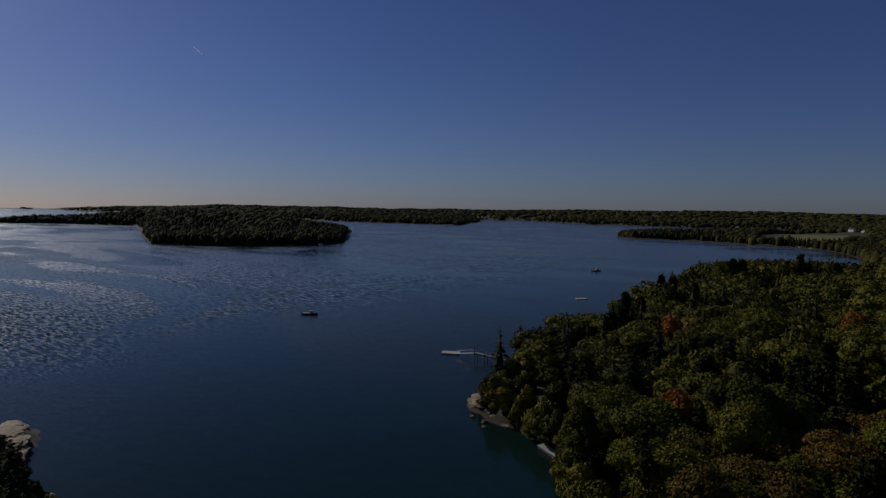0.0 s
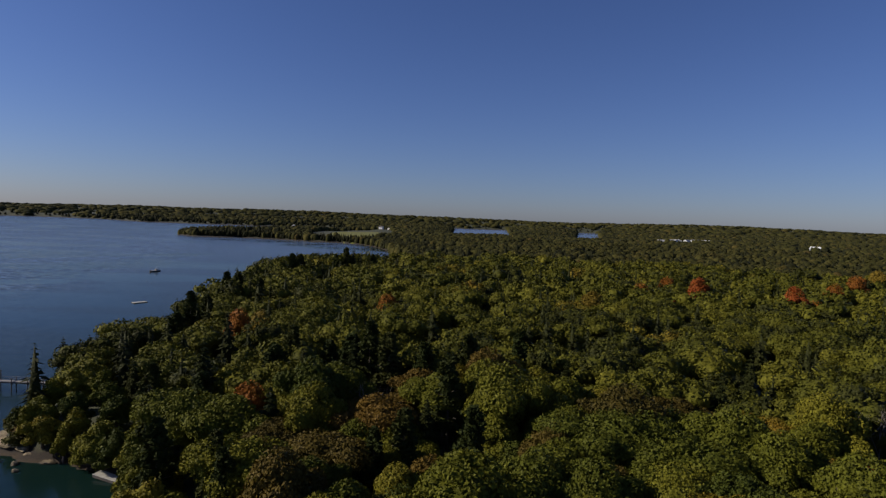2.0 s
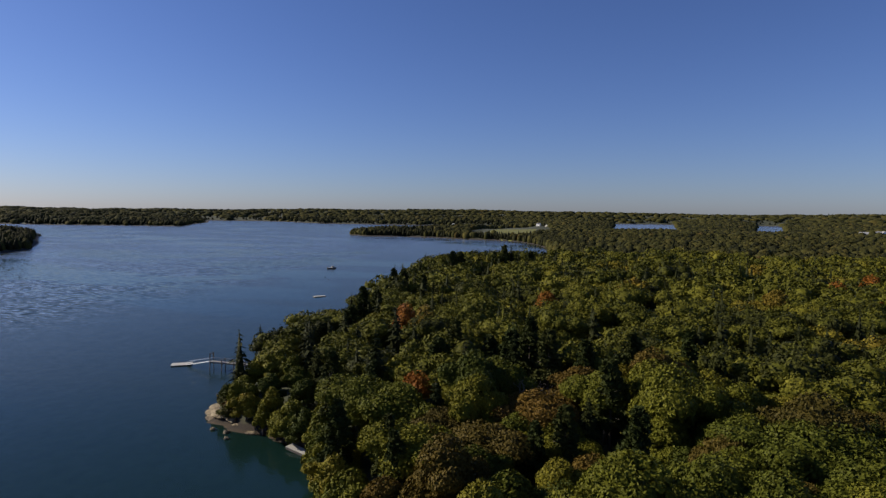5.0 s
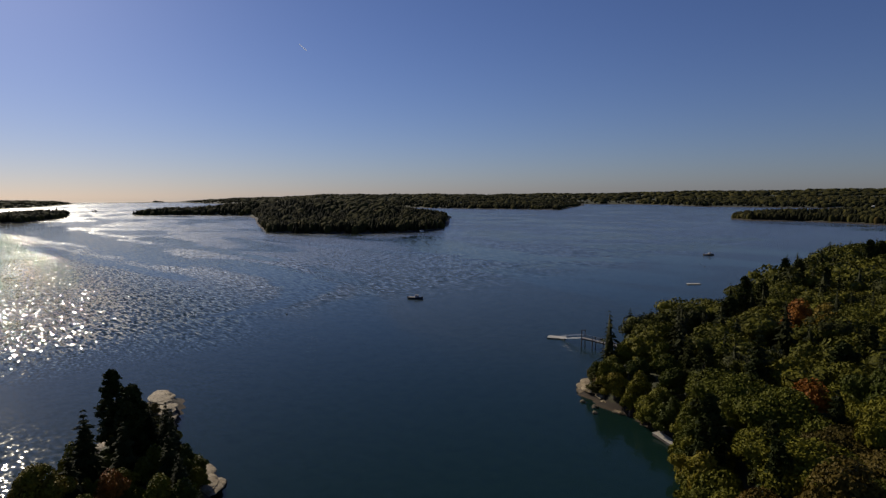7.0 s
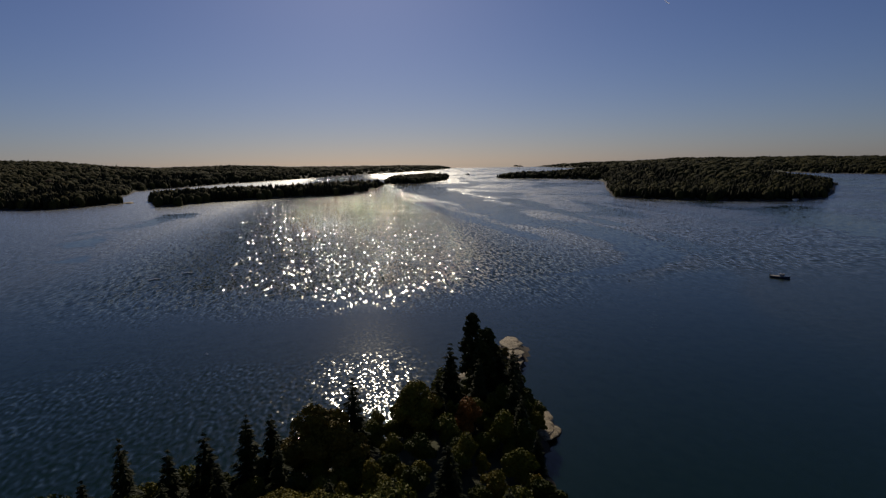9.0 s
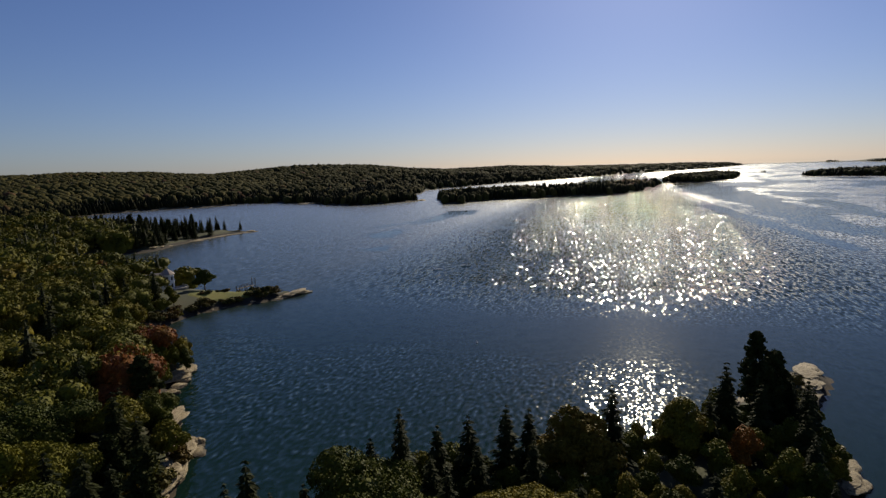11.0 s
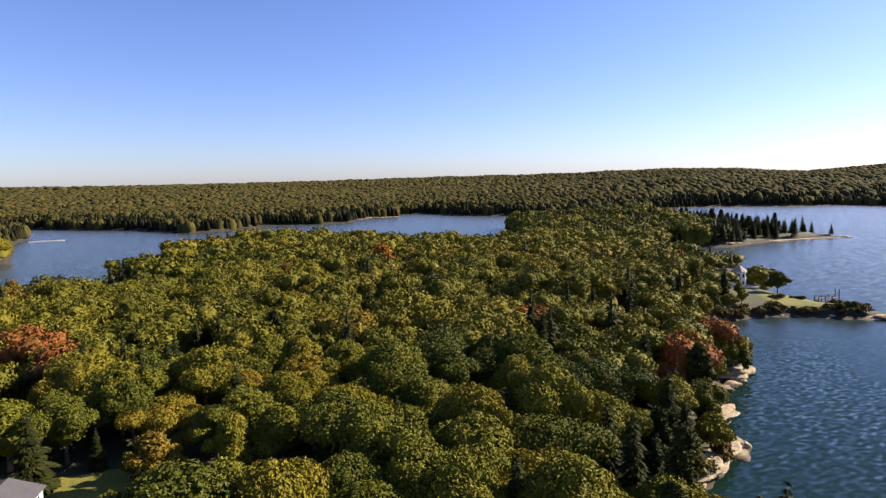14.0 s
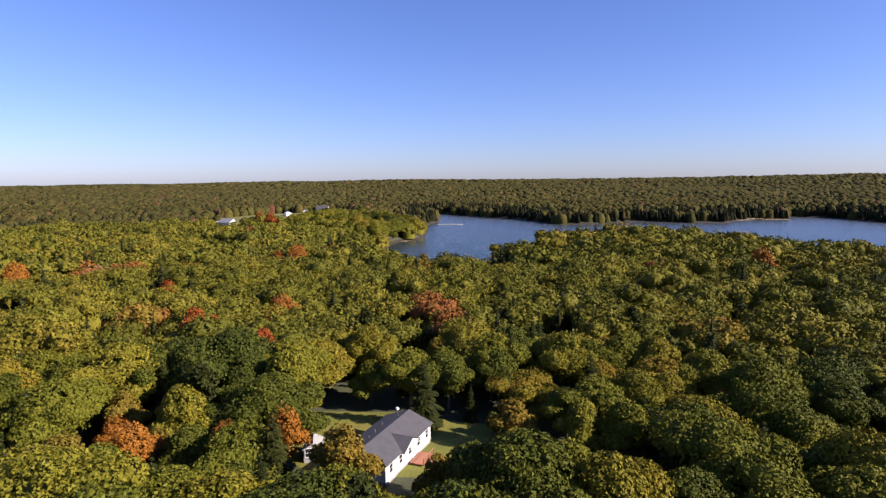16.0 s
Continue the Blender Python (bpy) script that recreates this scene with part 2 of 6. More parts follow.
def ground_mat():
    m, t, out = nodes_of("ground")
    pos = place_of(t)
    z = t.nodes.new("ShaderNodeSeparateXYZ")
    t.links.new(pos, z.inputs[0])
    f0, f1, f2 = noise_fac(t, 0.03, 4, vec=pos), noise_fac(t, 0.25, 5, vec=pos), noise_fac(t, 4, 4, vec=pos)
    litter = ramp(t, f1, [(0.3, (0.022, 0.018, 0.009)), (0.55, (0.046, 0.034, 0.014)), (0.75, (0.075, 0.062, 0.018))])
    far_woods = ramp(t, f0, [(0.3, (0.035, 0.050, 0.022)), (0.6, (0.06, 0.075, 0.028)), (0.8, (0.10, 0.08, 0.03))])
    litter = mix_col(t, 0.5, litter, far_woods)
    shore = ramp(t, f2, [(0.3, (0.012, 0.008, 0.004)), (0.7, (0.036, 0.022, 0.011))])
    bed = ramp(t, f1, [(0.36, (0.012, 0.012, 0.006)), (0.47, (0.036, 0.033, 0.014)), (0.62, (0.060, 0.052, 0.024))])
    zz = maths(t, "ADD", z.outputs[2], maths(t, "MULTIPLY", maths(t, "SUBTRACT", f1, 0.5), 0.9))
    up = node(t, "ShaderNodeMapRange")
    t.links.new(zz, up.inputs[0])
    up.inputs[1].default_value, up.inputs[2].default_value = 1.1, 1.7
    wet = node(t, "ShaderNodeMapRange")
    t.links.new(zz, wet.inputs[0])
    wet.inputs[1].default_value, wet.inputs[2].default_value = 0.0, 0.45
    shallow = node(t, "ShaderNodeMapRange")
    t.links.new(zz, shallow.inputs[0])
    shallow.inputs[1].default_value, shallow.inputs[2].default_value = -1.5, -0.2
    bed = mix_col(t, shallow.outputs[0], bed, ramp(t, f2, [(0.3, (0.022, 0.013, 0.006)), (0.7, (0.075, 0.045, 0.017))]))
    col = mix_col(t, wet.outputs[0], bed, mix_col(t, up.outputs[0], shore, litter))
    p = node(t, "ShaderNodeBsdfPrincipled", Roughness=0.95)
    t.links.new(col, p.inputs["Base Color"])
    t.links.new(bump_of(t, f2, 0.5, 0.15), p.inputs["Normal"])
    t.links.new(p.outputs[0], out.inputs["Surface"])
    return m


M_GROUND = ground_mat()


def meadow_mat():
    m, t, out = nodes_of("meadow grass")
    pos = place_of(t)
    f1, f2 = noise_fac(t, 0.12, 4, vec=pos), noise_fac(t, 3.5, 4, vec=pos)
    col = ramp(t, f1, [(0.3, (0.095, 0.104, 0.013)), (0.5, (0.15, 0.146, 0.016)), (0.7, (0.185, 0.155, 0.022))])
    col = mix_col(t, 1.0, col, ramp(t, f2, [(0.3, (0.7, 0.7, 0.7)), (0.7, (1.2, 1.2, 1.2))]), "MULTIPLY")
    p = node(t, "ShaderNodeBsdfPrincipled", Roughness=0.9)
    t.links.new(col, p.inputs["Base Color"])
    t.links.new(bump_of(t, f2, 0.7, 0.12), p.inputs["Normal"])
    t.links.new(p.outputs[0], out.inputs["Surface"])
    return m


M_MEADOW = meadow_mat()


def mp_long(t, vec):
    """Stretches the pattern along the tidal stream."""
    mp = t.nodes.new("ShaderNodeMapping")
    mp.inputs["Rotation"].default_value = (0, 0, radians(20))
    mp.inputs["Scale"].default_value = (0.5, 1.3, 1.0)
    t.links.new(vec, mp.inputs[0])
    return mp.outputs[0]


def water_mat():
    """Sea: a dark body that lets the shallows show, a mirror that grows with the angle, ripples ruffled by the wind in patches, and slicks where they lie flat."""
    m, t, out = nodes_of("sea water")
    pos = place_of(t)
    # slicks: long bands drawn out by the tide
    mp = t.nodes.new("ShaderNodeMapping")
    mp.inputs["Rotation"].default_value = (0, 0, radians(62))
    mp.inputs["Scale"].default_value = (0.0030, 0.0080, 1.0)
    t.links.new(pos, mp.inputs[0])
    band = noise_fac(t, 1.0, 3, 0.5, vec=mp.outputs[0], dist=1.6)
    calm = ramp(t, band, [(0.50, (0, 0, 0)), (0.60, (1, 1, 1))])
    xyz = t.nodes.new("ShaderNodeSeparateXYZ")
    t.links.new(pos, xyz.inputs[0])
    lain = t.nodes.new("ShaderNodeAttribute")              # the broad slicks drawn out by the tide, with ragged edges
    lain.attribute_name = "slick"
    ragged = maths(t, "MULTIPLY", maths(t, "SUBTRACT", noise_fac(t, 0.03, 5, 0.6, vec=mp_long(t, pos), dist=0.8), 0.5), 1.5)
    inside = node(t, "ShaderNodeMapRange")
    t.links.new(maths(t, "ADD", lain.outputs["Fac"], ragged), inside.inputs[0])
    inside.inputs[1].default_value, inside.inputs[2].default_value = 0.42, 0.62
    lane = node(t, "ShaderNodeMapRange")                   # few slicks hold in the breezy reach
    t.links.new(xyz.outputs[1], lane.inputs[0])
    for k, v in enumerate((50, 120, 0.0, 1.0)):
        lane.inputs[1 + k].default_value = v
    calm = maths(t, "MAXIMUM", maths(t, "MULTIPLY", maths(t, "MULTIPLY", calm, lane.outputs[0]), 0.7), inside.outputs[0])
    wind = ramp(t, noise_fac(t, 0.011, 3, vec=pos), [(0.35, (0.25, 0.25, 0.25)), (0.6, (1, 1, 1))])
    # the water lies calmer in the lee of the point and rougher out in the fairway
    out_x = maths(t, "ADD", xyz.outputs[0], maths(t, "MULTIPLY", maths(t, "SUBTRACT", noise_fac(t, 0.02, 3, vec=pos), 0.5), 70.0))
    fair = node(t, "ShaderNodeMapRange")
    t.links.new(out_x, fair.inputs[0])
    for k, v in enumerate((-186, -245, 0.0, 1.0)):
        fair.inputs[1 + k].default_value = v
    # the open reach off the point takes the breeze; the water either side of it lies quieter
    reach = node(t, "ShaderNodeMapRange")
    t.links.new(maths(t, "ABSOLUTE", maths(t, "ADD", xyz.outputs[1], 0.0)), reach.inputs[0])
    for k, v in enumerate((125, 38, 0.05, 0.84)):
        reach.inputs[1 + k].default_value = v
    north = node(t, "ShaderNodeMapRange")
    t.links.new(xyz.outputs[1], north.inputs[0])
    for k, v in enumerate((60, 170, 0.0, 0.26)):
        north.inputs[1 + k].default_value = v
    breeze = maths(t, "ADD", 0.075, maths(t, "MULTIPLY", fair.outputs[0], maths(t, "MAXIMUM", reach.outputs[0], north.outputs[0])))
    outer = node(t, "ShaderNodeMapRange")
    t.links.new(xyz.outputs[0], outer.inputs[0])
    for k, v in enumerate((-300, -700, 1.0, 1.7)):
        outer.inputs[1 + k].default_value = v
    breeze = maths(t, "MULTIPLY", breeze, outer.outputs[0])
    # and ripples come back close under the point
    near = node(t, "ShaderNodeMapRange")
    t.links.new(out_x, near.inputs[0])
    for k, v in enumerate((-158, -140, 0.0, 0.36)):
        near.inputs[1 + k].default_value = v
    southern = node(t, "ShaderNodeMapRange")
    t.links.new(xyz.outputs[1], southern.inputs[0])
    for k, v in enumerate((26, 4, 0.0, 1.0)):
        southern.inputs[1 + k].default_value = v
    breeze = maths(t, "ADD", breeze, maths(t, "MULTIPLY", near.outputs[0], southern.outputs[0]))
    # slopes of the ripples, as vectors laid on the level surface; steeper along the wind than across it
    slopes = None
    for scale, along, across, detail in ((0.48, 0.85, 0.72, 0), (0.95, 1.25, 1.10, 0), (1.15, 1.00, 0.90, 0)):
        nz = node(t, "ShaderNodeTexNoise", Scale=scale, Detail=detail, Roughness=0.6)
        crest = t.nodes.new("ShaderNodeMapping")           # crests drawn out along the run of the bay
        crest.inputs["Scale"].default_value = (0.30 if scale < 1 else 0.55, 1.0, 1.0)
        t.links.new(pos, crest.inputs[0])
        t.links.new(crest.outputs[0], nz.inputs["Vector"])
        c = t.nodes.new("ShaderNodeVectorMath")
        c.operation = "SUBTRACT"
        t.links.new(nz.outputs["Color"], c.inputs[0])
        c.inputs[1].default_value = (0.5, 0.5, 0.5)
        s = t.nodes.new("ShaderNodeVectorMath")
        s.operation = "MULTIPLY"
        t.links.new(c.outputs[0], s.inputs[0])
        s.inputs[1].default_value = (along, across, 0)
        # the longer waves run only out in the fairway, the short ripples mostly inshore
        w = t.nodes.new("ShaderNodeVectorMath")
        w.operation = "SCALE"
        t.links.new(s.outputs[0], w.inputs[0])
        t.links.new(fair.outputs[0] if scale < 1 else maths(t, "SUBTRACT", 1.0, maths(t, "MULTIPLY", fair.outputs[0], 0.8)), w.inputs["Scale"])
        s = w
        if slopes is None:
            slopes = s.outputs[0]
        else:
            a = t.nodes.new("ShaderNodeVectorMath")
            a.operation = "ADD"
            t.links.new(slopes, a.inputs[0])
            t.links.new(s.outputs[0], a.inputs[1])
            slopes = a.outputs[0]
    lines = t.nodes.new("ShaderNodeMapping")               # darker and brighter lines of breeze lying across the reach
    lines.inputs["Rotation"].default_value = (0, 0, radians(-12))
    lines.inputs["Scale"].default_value = (0.085, 0.014, 1.0)
    t.links.new(pos, lines.inputs[0])
    breeze = maths(t, "MULTIPLY", breeze, maths(t, "ADD", 0.55, maths(t, "MULTIPLY", noise_fac(t, 1.0, 4, 0.6, vec=lines.outputs[0], dist=0.6), 0.9)))
    ruffle = maths(t, "MULTIPLY", maths(t, "SUBTRACT", 1.0, maths(t, "MULTIPLY", calm, 0.72)),
                   maths(t, "MULTIPLY", breeze, maths(t, "ADD", 0.75, maths(t, "MULTIPLY", wind, 0.5))))
    sc = t.nodes.new("ShaderNodeVectorMath")
    sc.operation = "SCALE"
    t.links.new(slopes, sc.inputs[0])
    t.links.new(ruffle, sc.inputs["Scale"])
    up = t.nodes.new("ShaderNodeVectorMath")
    up.operation = "ADD"
    t.links.new(sc.outputs[0], up.inputs[0])
    up.inputs[1].default_value = (0, 0, 1)
    b = t.nodes.new("ShaderNodeVectorMath")
    b.operation = "NORMALIZE"
    t.links.new(up.outputs[0], b.inputs[0])
    fres = node(t, "ShaderNodeFresnel", IOR=1.33)
    t.links.new(b.outputs[0], fres.inputs["Normal"])
    gloss = node(t, "ShaderNodeBsdfGlossy", Roughness=0.15)
    # cat's-paws fan out either side of the open reach
    paws = node(t, "ShaderNodeMapRange")
    t.links.new(maths(t, "ABSOLUTE", xyz.outputs[1]), paws.inputs[0])
    for k, v in enumerate((75, 140, 0.075, 0.27)):
        paws.inputs[1 + k].default_value = v
    t.links.new(maths(t, "MULTIPLY", paws.outputs[0], maths(t, "SUBTRACT", 1.0, maths(t, "MULTIPLY", calm, 0.7))), gloss.inputs["Roughness"])
    gloss.inputs["Color"].default_value = (0.80, 0.80, 0.77, 1)
    t.links.new(b.outputs[0], gloss.inputs["Normal"])
    deep = node(t, "ShaderNodeBsdfDiffuse")
    deep.inputs["Color"].default_value = (0.010, 0.033, 0.027, 1)
    clear = node(t, "ShaderNodeBsdfTransparent")
    clear.inputs["Color"].default_value = (0.60, 0.70, 0.52, 1)
    body = node(t, "ShaderNodeMixShader", Fac=0.42)
    t.links.new(deep.outputs[0], body.inputs[1])
    t.links.new(clear.outputs[0], body.inputs[2])
    ms = t.nodes.new("ShaderNodeMixShader")
    t.links.new(fres.outputs[0], ms.inputs[0])
    t.links.new(body.outputs[0], ms.inputs[1])
    t.links.new(gloss.outputs[0], ms.inputs[2])
    t.links.new(ms.outputs[0], out.inputs["Surface"])
    return m


M_WATER = water_mat()

# ---------------------------------------------------------------- plan of the coast (metres, camera over the origin)
# one shoreline round the bay, from the far side of the mouth, by the inlet, the home shore and the headland, back to the mouth
COAST_WEST = [(-4980, 900), (-4300, 740), (-3500, 480), (-2600, 40), (-2000, -190), (-1661, -330), (-1300, -430), (-1083, -385), (-973, -361),
              (-878, -313), (-818, -331), (-777, -370), (-800, -420), (-845, -470), (-850, -493), (-872, -560), (-875, -611), (-785, -630), (-744, -684), (-692, -713),
              (-500, -690), (-373, -690), (-310, -745), (-290, -815), (-246, -840), (-225, -780), (-190, -776), (-160, -745)]
COAST_INLET = [(-147, -709), (-44, -712), (-7, -670), (30, -664), (103, -739), (175, -800), (230, -850), (250, -858), (225, -790), (195, -740),
               (178, -660), (176, -615), (158, -540), (138, -470), (151, -455), (154, -430), (142, -370), (116, -302), (90, -272), (62, -270),
               (48, -300), (45, -350), (28, -408), (-25, -418), (-85, -402), (-118, -372), (-148, -346), (-176, -346), (-202, -366), (-226, -402), (-240, -460), (-262, -525),
               (-300, -530), (-355, -480), (-412, -400), (-440, -325), (-446, -307), (-423, -312), (-389, -318), (-353, -312), (-322, -308), (-306, -326), (-292, -346)]
COAST_HOME = [(-270, -318), (-246, -280), (-226, -240), (-215, -200), (-210, -172), (-208, -150), (-216, -128), (-211, -126), (-198, -135), (-185, -144),
              (-172, -150), (-154, -150), (-138, -140), (-124, -124), (-120, -116), (-127, -111), (-119, -104), (-111, -107), (-106, -100), (-95, -91), (-93, -85),
              (-86, -82), (-84, -76), (-79, -73), (-72, -70), (-66, -67), (-58, -59), (-57, -47), (-64, -40), (-82, -37), (-87, -20), (-93, -6), (-103, 6),
              (-114, 15), (-127, 23), (-140, 33), (-151, 40), (-147, 44), (-138, 40)]
COAST_COVE = [(-130, 36), (-121, 32), (-111, 34), (-104, 34), (-97, 32), (-86, 28), (-72, 24), (-57, 18), (-47, 26), (-38, 38), (-30, 50), (-29, 60), (-34, 74), (-41, 88), (-46, 99), (-52, 107),
              (-58, 110), (-68, 114), (-76, 117), (-82, 119), (-86, 124), (-85, 135), (-90, 150), (-97, 164), (-94, 185), (-90, 205), (-91, 235), (-96, 265), (-103, 300),
              (-108, 340), (-114, 400), (-113, 450), (-92, 492), (-40, 515), (0, 560), (-15, 680), (-32, 790), (-41, 850), (-53, 905), (-82, 987), (-114, 1027)]
COAST_EAST = [(-146, 1049), (-210, 1070), (-321, 1108), (-396, 1098), (-440, 1140), (-452, 1186), (-430, 1260), (-340, 1400), (-240, 1540), (-205, 1660), (-143, 1832),
              (-220, 2010), (-287, 2133), (-414, 2118), (-513, 2030), (-787, 2056), (-920, 2067), (-1170, 2283), (-1331, 2324), (-1566, 2329),
              (-1480, 2150), (-1354, 1980), (-1180, 1640), (-1074, 1465), (-1188, 1462), (-1353, 1426), (-1501, 1411), (-2200, 1480), (-3000, 1450), (-4000, 1480), (-4980, 1640)]
SEA = [*COAST_WEST, *COAST_INLET, *COAST_HOME, *COAST_COVE, *COAST_EAST]
WOODED_ISLAND = [(-1690, 440), (-1570, 560), (-1390, 630), (-1200, 560), (-990, 462), (-745, 360), (-690, 370), (-640, 420), (-610, 470), (-603, 500), (-622, 560),
                 (-700, 640), (-832, 765), (-905, 840), (-1000, 880), (-1200, 870), (-1450, 800), (-1700, 700), (-1820, 560)]
LOW_ISLAND = [(-948, -295), (-850, -257), (-790, -237), (-782, -212), (-823, -207), (-864, -167), (-916, -95), (-958, -11), (-1014, 26), (-1160, 53),
              (-1327, 78), (-1260, 10), (-1100, -110), (-1000, -240)]
ROUND_ISLAND = [(-1465, 102), (-1385, 112), (-1400, 165), (-1600, 262), (-1878, 325), (-1920, 260), (-1680, 130)]
POND_A = [(88, 1400), (228, 1385), (320, 1900), (475, 2950), (200, 2920), (120, 1900)]
POND_B = [(380, 1345), (434, 1330), (620, 1920), (915, 2860), (825, 2890), (545, 1940)]
ISLET_A = [(-4500, 2180), (-4430, 2330), (-4560, 2350), (-4600, 2200)]
ISLET_B = [(-4700, 1330), (-4640, 1440), (-4740, 1450)]
LANDS = [WOODED_ISLAND, LOW_ISLAND, ROUND_ISLAND, ISLET_A, ISLET_B]


def edge_and_side(poly, px, py):
    """Distance to the outline of poly, and whether inside it."""
    px, py = np.asarray(px, float), np.asarray(py, float)
    best = np.full(px.shape, 1e18)
    inside = np.zeros(px.shape, bool)
    n = len(poly)
    for i in range(n):
        ax, ay = poly[i]
        bx, by = poly[(i + 1) % n]
        dx, dy = bx - ax, by - ay
        k = np.clip(((px - ax) * dx + (py - ay) * dy) / (dx * dx + dy * dy), 0, 1)
        best = np.minimum(best, (px - ax - k * dx) ** 2 + (py - ay - k * dy) ** 2)
        if ay != by:
            inside ^= ((ay > py) != (by > py)) & (px < (bx - ax) * (py - ay) / (by - ay) + ax)
    return np.sqrt(best), inside


def rough_line(px, py, r):
    """Small wanderings of the shoreline, larger far off."""
    a = np.minimum(0.006 * r + 0.5, 5)
    s = np.maximum(0.06 * r, 6)
    return a * (np.sin(px / s * 2.1 + np.sin(py / s * 1.7) * 1.5) * np.cos(py / s * 1.9 + 0.7))


def shore_dist(px, py):
    """Metres inland (positive) or out to sea (negative)."""
    d, wet = edge_and_side(SEA, px, py)
    s = np.where(wet, -d, d)
    for poly in LANDS:
        d, dry = edge_and_side(poly, px, py)
        s = np.where(dry, d, np.where(s < 0, np.maximum(s, -d), s))
    for poly in (POND_A, POND_B):
        d, wet = edge_and_side(poly, px, py)
        s = np.where(wet, -d, np.minimum(s, d))
    return s + rough_line(np.asarray(px, float), np.asarray(py, float), np.hypot(px, py))


# hills: x, y, height, reach along x and y
HILLS = [(-1360, 650, 16, 260, 170), (-1000, 640, 20, 260, 110), (-1350, 660, 12, 250, 90), (-1650, -830, 42, 420, 330), (-900, -960, 26, 420, 260), (-2600, -500, 24, 700, 350),
         (-300, 3400, 27, 1300, 600), (-1700, 3200, 15, 1200, 600), (900, -3200, 22, 1500, 700), (-600, -2600, 18, 900, 700), (-2700, 2600, 14, 900, 500),
         (1900, 3300, 30, 900, 600), (-1300, -2300, 22, 800, 600), (200, -1500, 8, 500, 300), (-1900, 1900, 14, 500, 300), (-3300, 2100, 22, 900, 350),
         (303, -439, 3, 35, 35), (325, -620, 4, 70, 80), (190, -455, 8, 45, 60), (-1760, -1800, 38, 560, 440), (-1560, -1060, 11, 260, 280), (580, 1235, 5, 140, 60), (697, 982, 6, 40, 40), (-10, -330, 7, 60, 45), (-335, -420, 10, 70, 60), (-275, 1376, 8, 40, 60), (-81, 1494, 8, 40, 60)]


def height_at(px, py, s=None):
    px, py = np.asarray(px, float), np.asarray(py, float)
    if s is None:
        s = shore_dist(px, py)
    r = np.hypot(px, py)
    d = np.maximum(s, 0)
    h = 2.2 * (1 - np.exp(-d / 2.2)) + 5.4 * (1 - np.exp(-d / 38.0))
    far = np.clip((r - 900) / 2600, 0, 1)
    h += (13 * far) * (1 - np.exp(-d / 220.0))
    for hx, hy, top, rx, ry in HILLS:
        h += top * np.exp(-((px - hx) / rx) ** 2 - ((py - hy) / ry) ** 2) * (1 - np.exp(-d / 60.0))
    h += (1 - np.exp(-d / 60.0)) * (0.8 + 3.0 * far) * (np.sin(px / 61 + 1.3) * np.cos(py / 47) + 0.6 * np.sin(px / 173 + py / 139))
    sea = np.minimum(s, 0)
    floor_z = np.maximum(sea * 0.085, -5.5) - 0.4 * (1 - np.exp(sea / 12.0))
    return np.where(s > 0, h, floor_z)


def ground_z(x, y):
    return float(height_at(np.array([x]), np.array([y]))[0])


# ---------------------------------------------------------------- mesh helpers
def mesh_arrays(name, verts, faces, material, smooth=False, tone=None):
    """A mesh from arrays: verts n x 3, faces m x 4 or m x 3."""
    me = bpy.data.meshes.new(name)
    verts, faces = np.asarray(verts, np.float32), np.asarray(faces, np.int32)
    k = faces.shape[1]
    me.vertices.add(len(verts))
    me.vertices.foreach_set("co", verts.ravel())
    me.loops.add(faces.size)
    me.loops.foreach_set("vertex_index", faces.ravel())
    me.polygons.add(len(faces))
    me.polygons.foreach_set("loop_start", np.arange(0, faces.size, k, dtype=np.int32))
    me.polygons.foreach_set("loop_total", np.full(len(faces), k, np.int32))
    me.polygons.foreach_set("use_smooth", np.full(len(faces), smooth, bool))
    if tone is not None:
        at = me.attributes.new("tone", "FLOAT", "POINT")
        at.data.foreach_set("value", np.asarray(tone, np.float32))
    me.update(calc_edges=True)
    me.materials.append(material)
    return me


def bm_mesh(name, bm, material, smooth=False):
    me = bpy.data.meshes.new(name)
    bmesh.ops.recalc_face_normals(bm, faces=bm.faces)
    bm.to_mesh(me)
    bm.free()
    me.materials.append(material)
    if smooth:
        me.polygons.foreach_set("use_smooth", np.ones(len(me.polygons), bool))
    return me


def part(name, bm, material, parent, label="", smooth=False):
    """One mesh under a thing or a part."""
    ob = new(name, bm_mesh(name, bm, material, smooth))
    ob.parent = parent
    if label:
        tagged(ob, label)
    return ob


def add_box(bm, x0, x1, y0, y1, z0, z1, bevel=0.0):
    g = bmesh.ops.create_cube(bm, size=1.0)
    vs = g["verts"]
    for v in vs:
        v.co = Vector(((x0 + x1) / 2 + v.co.x * (x1 - x0), (y0 + y1) / 2 + v.co.y * (y1 - y0), (z0 + z1) / 2 + v.co.z * (z1 - z0)))
    if bevel:
        es = list({e for v in vs for e in v.link_edges})
        bmesh.ops.bevel(bm, geom=es, offset=bevel, segments=2, affect="EDGES", profile=0.5)


def box(x0, x1, y0, y1, z0, z1, bevel=0.0):
    bm = bmesh.new()
    add_box(bm, x0, x1, y0, y1, z0, z1, bevel)
    return bm


def add_tube(bm, a, b, r0, r1, sides=8):
    """A tapered round bar from a to b."""
    a, b = Vector(a), Vector(b)
    q = (b - a).to_track_quat("Z", "Y")
    rings = []
    for p, r in ((a, r0), (b, r1)):
        rings.append([bm.verts.new(p + q @ Vector((math.cos(2 * math.pi * i / sides) * r, math.sin(2 * math.pi * i / sides) * r, 0))) for i in range(sides)])
    for i in range(sides):
        j = (i + 1) % sides
        bm.faces.new((rings[0][i], rings[0][j], rings[1][j], rings[1][i]))
    bm.faces.new(rings[0][::-1])
    bm.faces.new(rings[1])


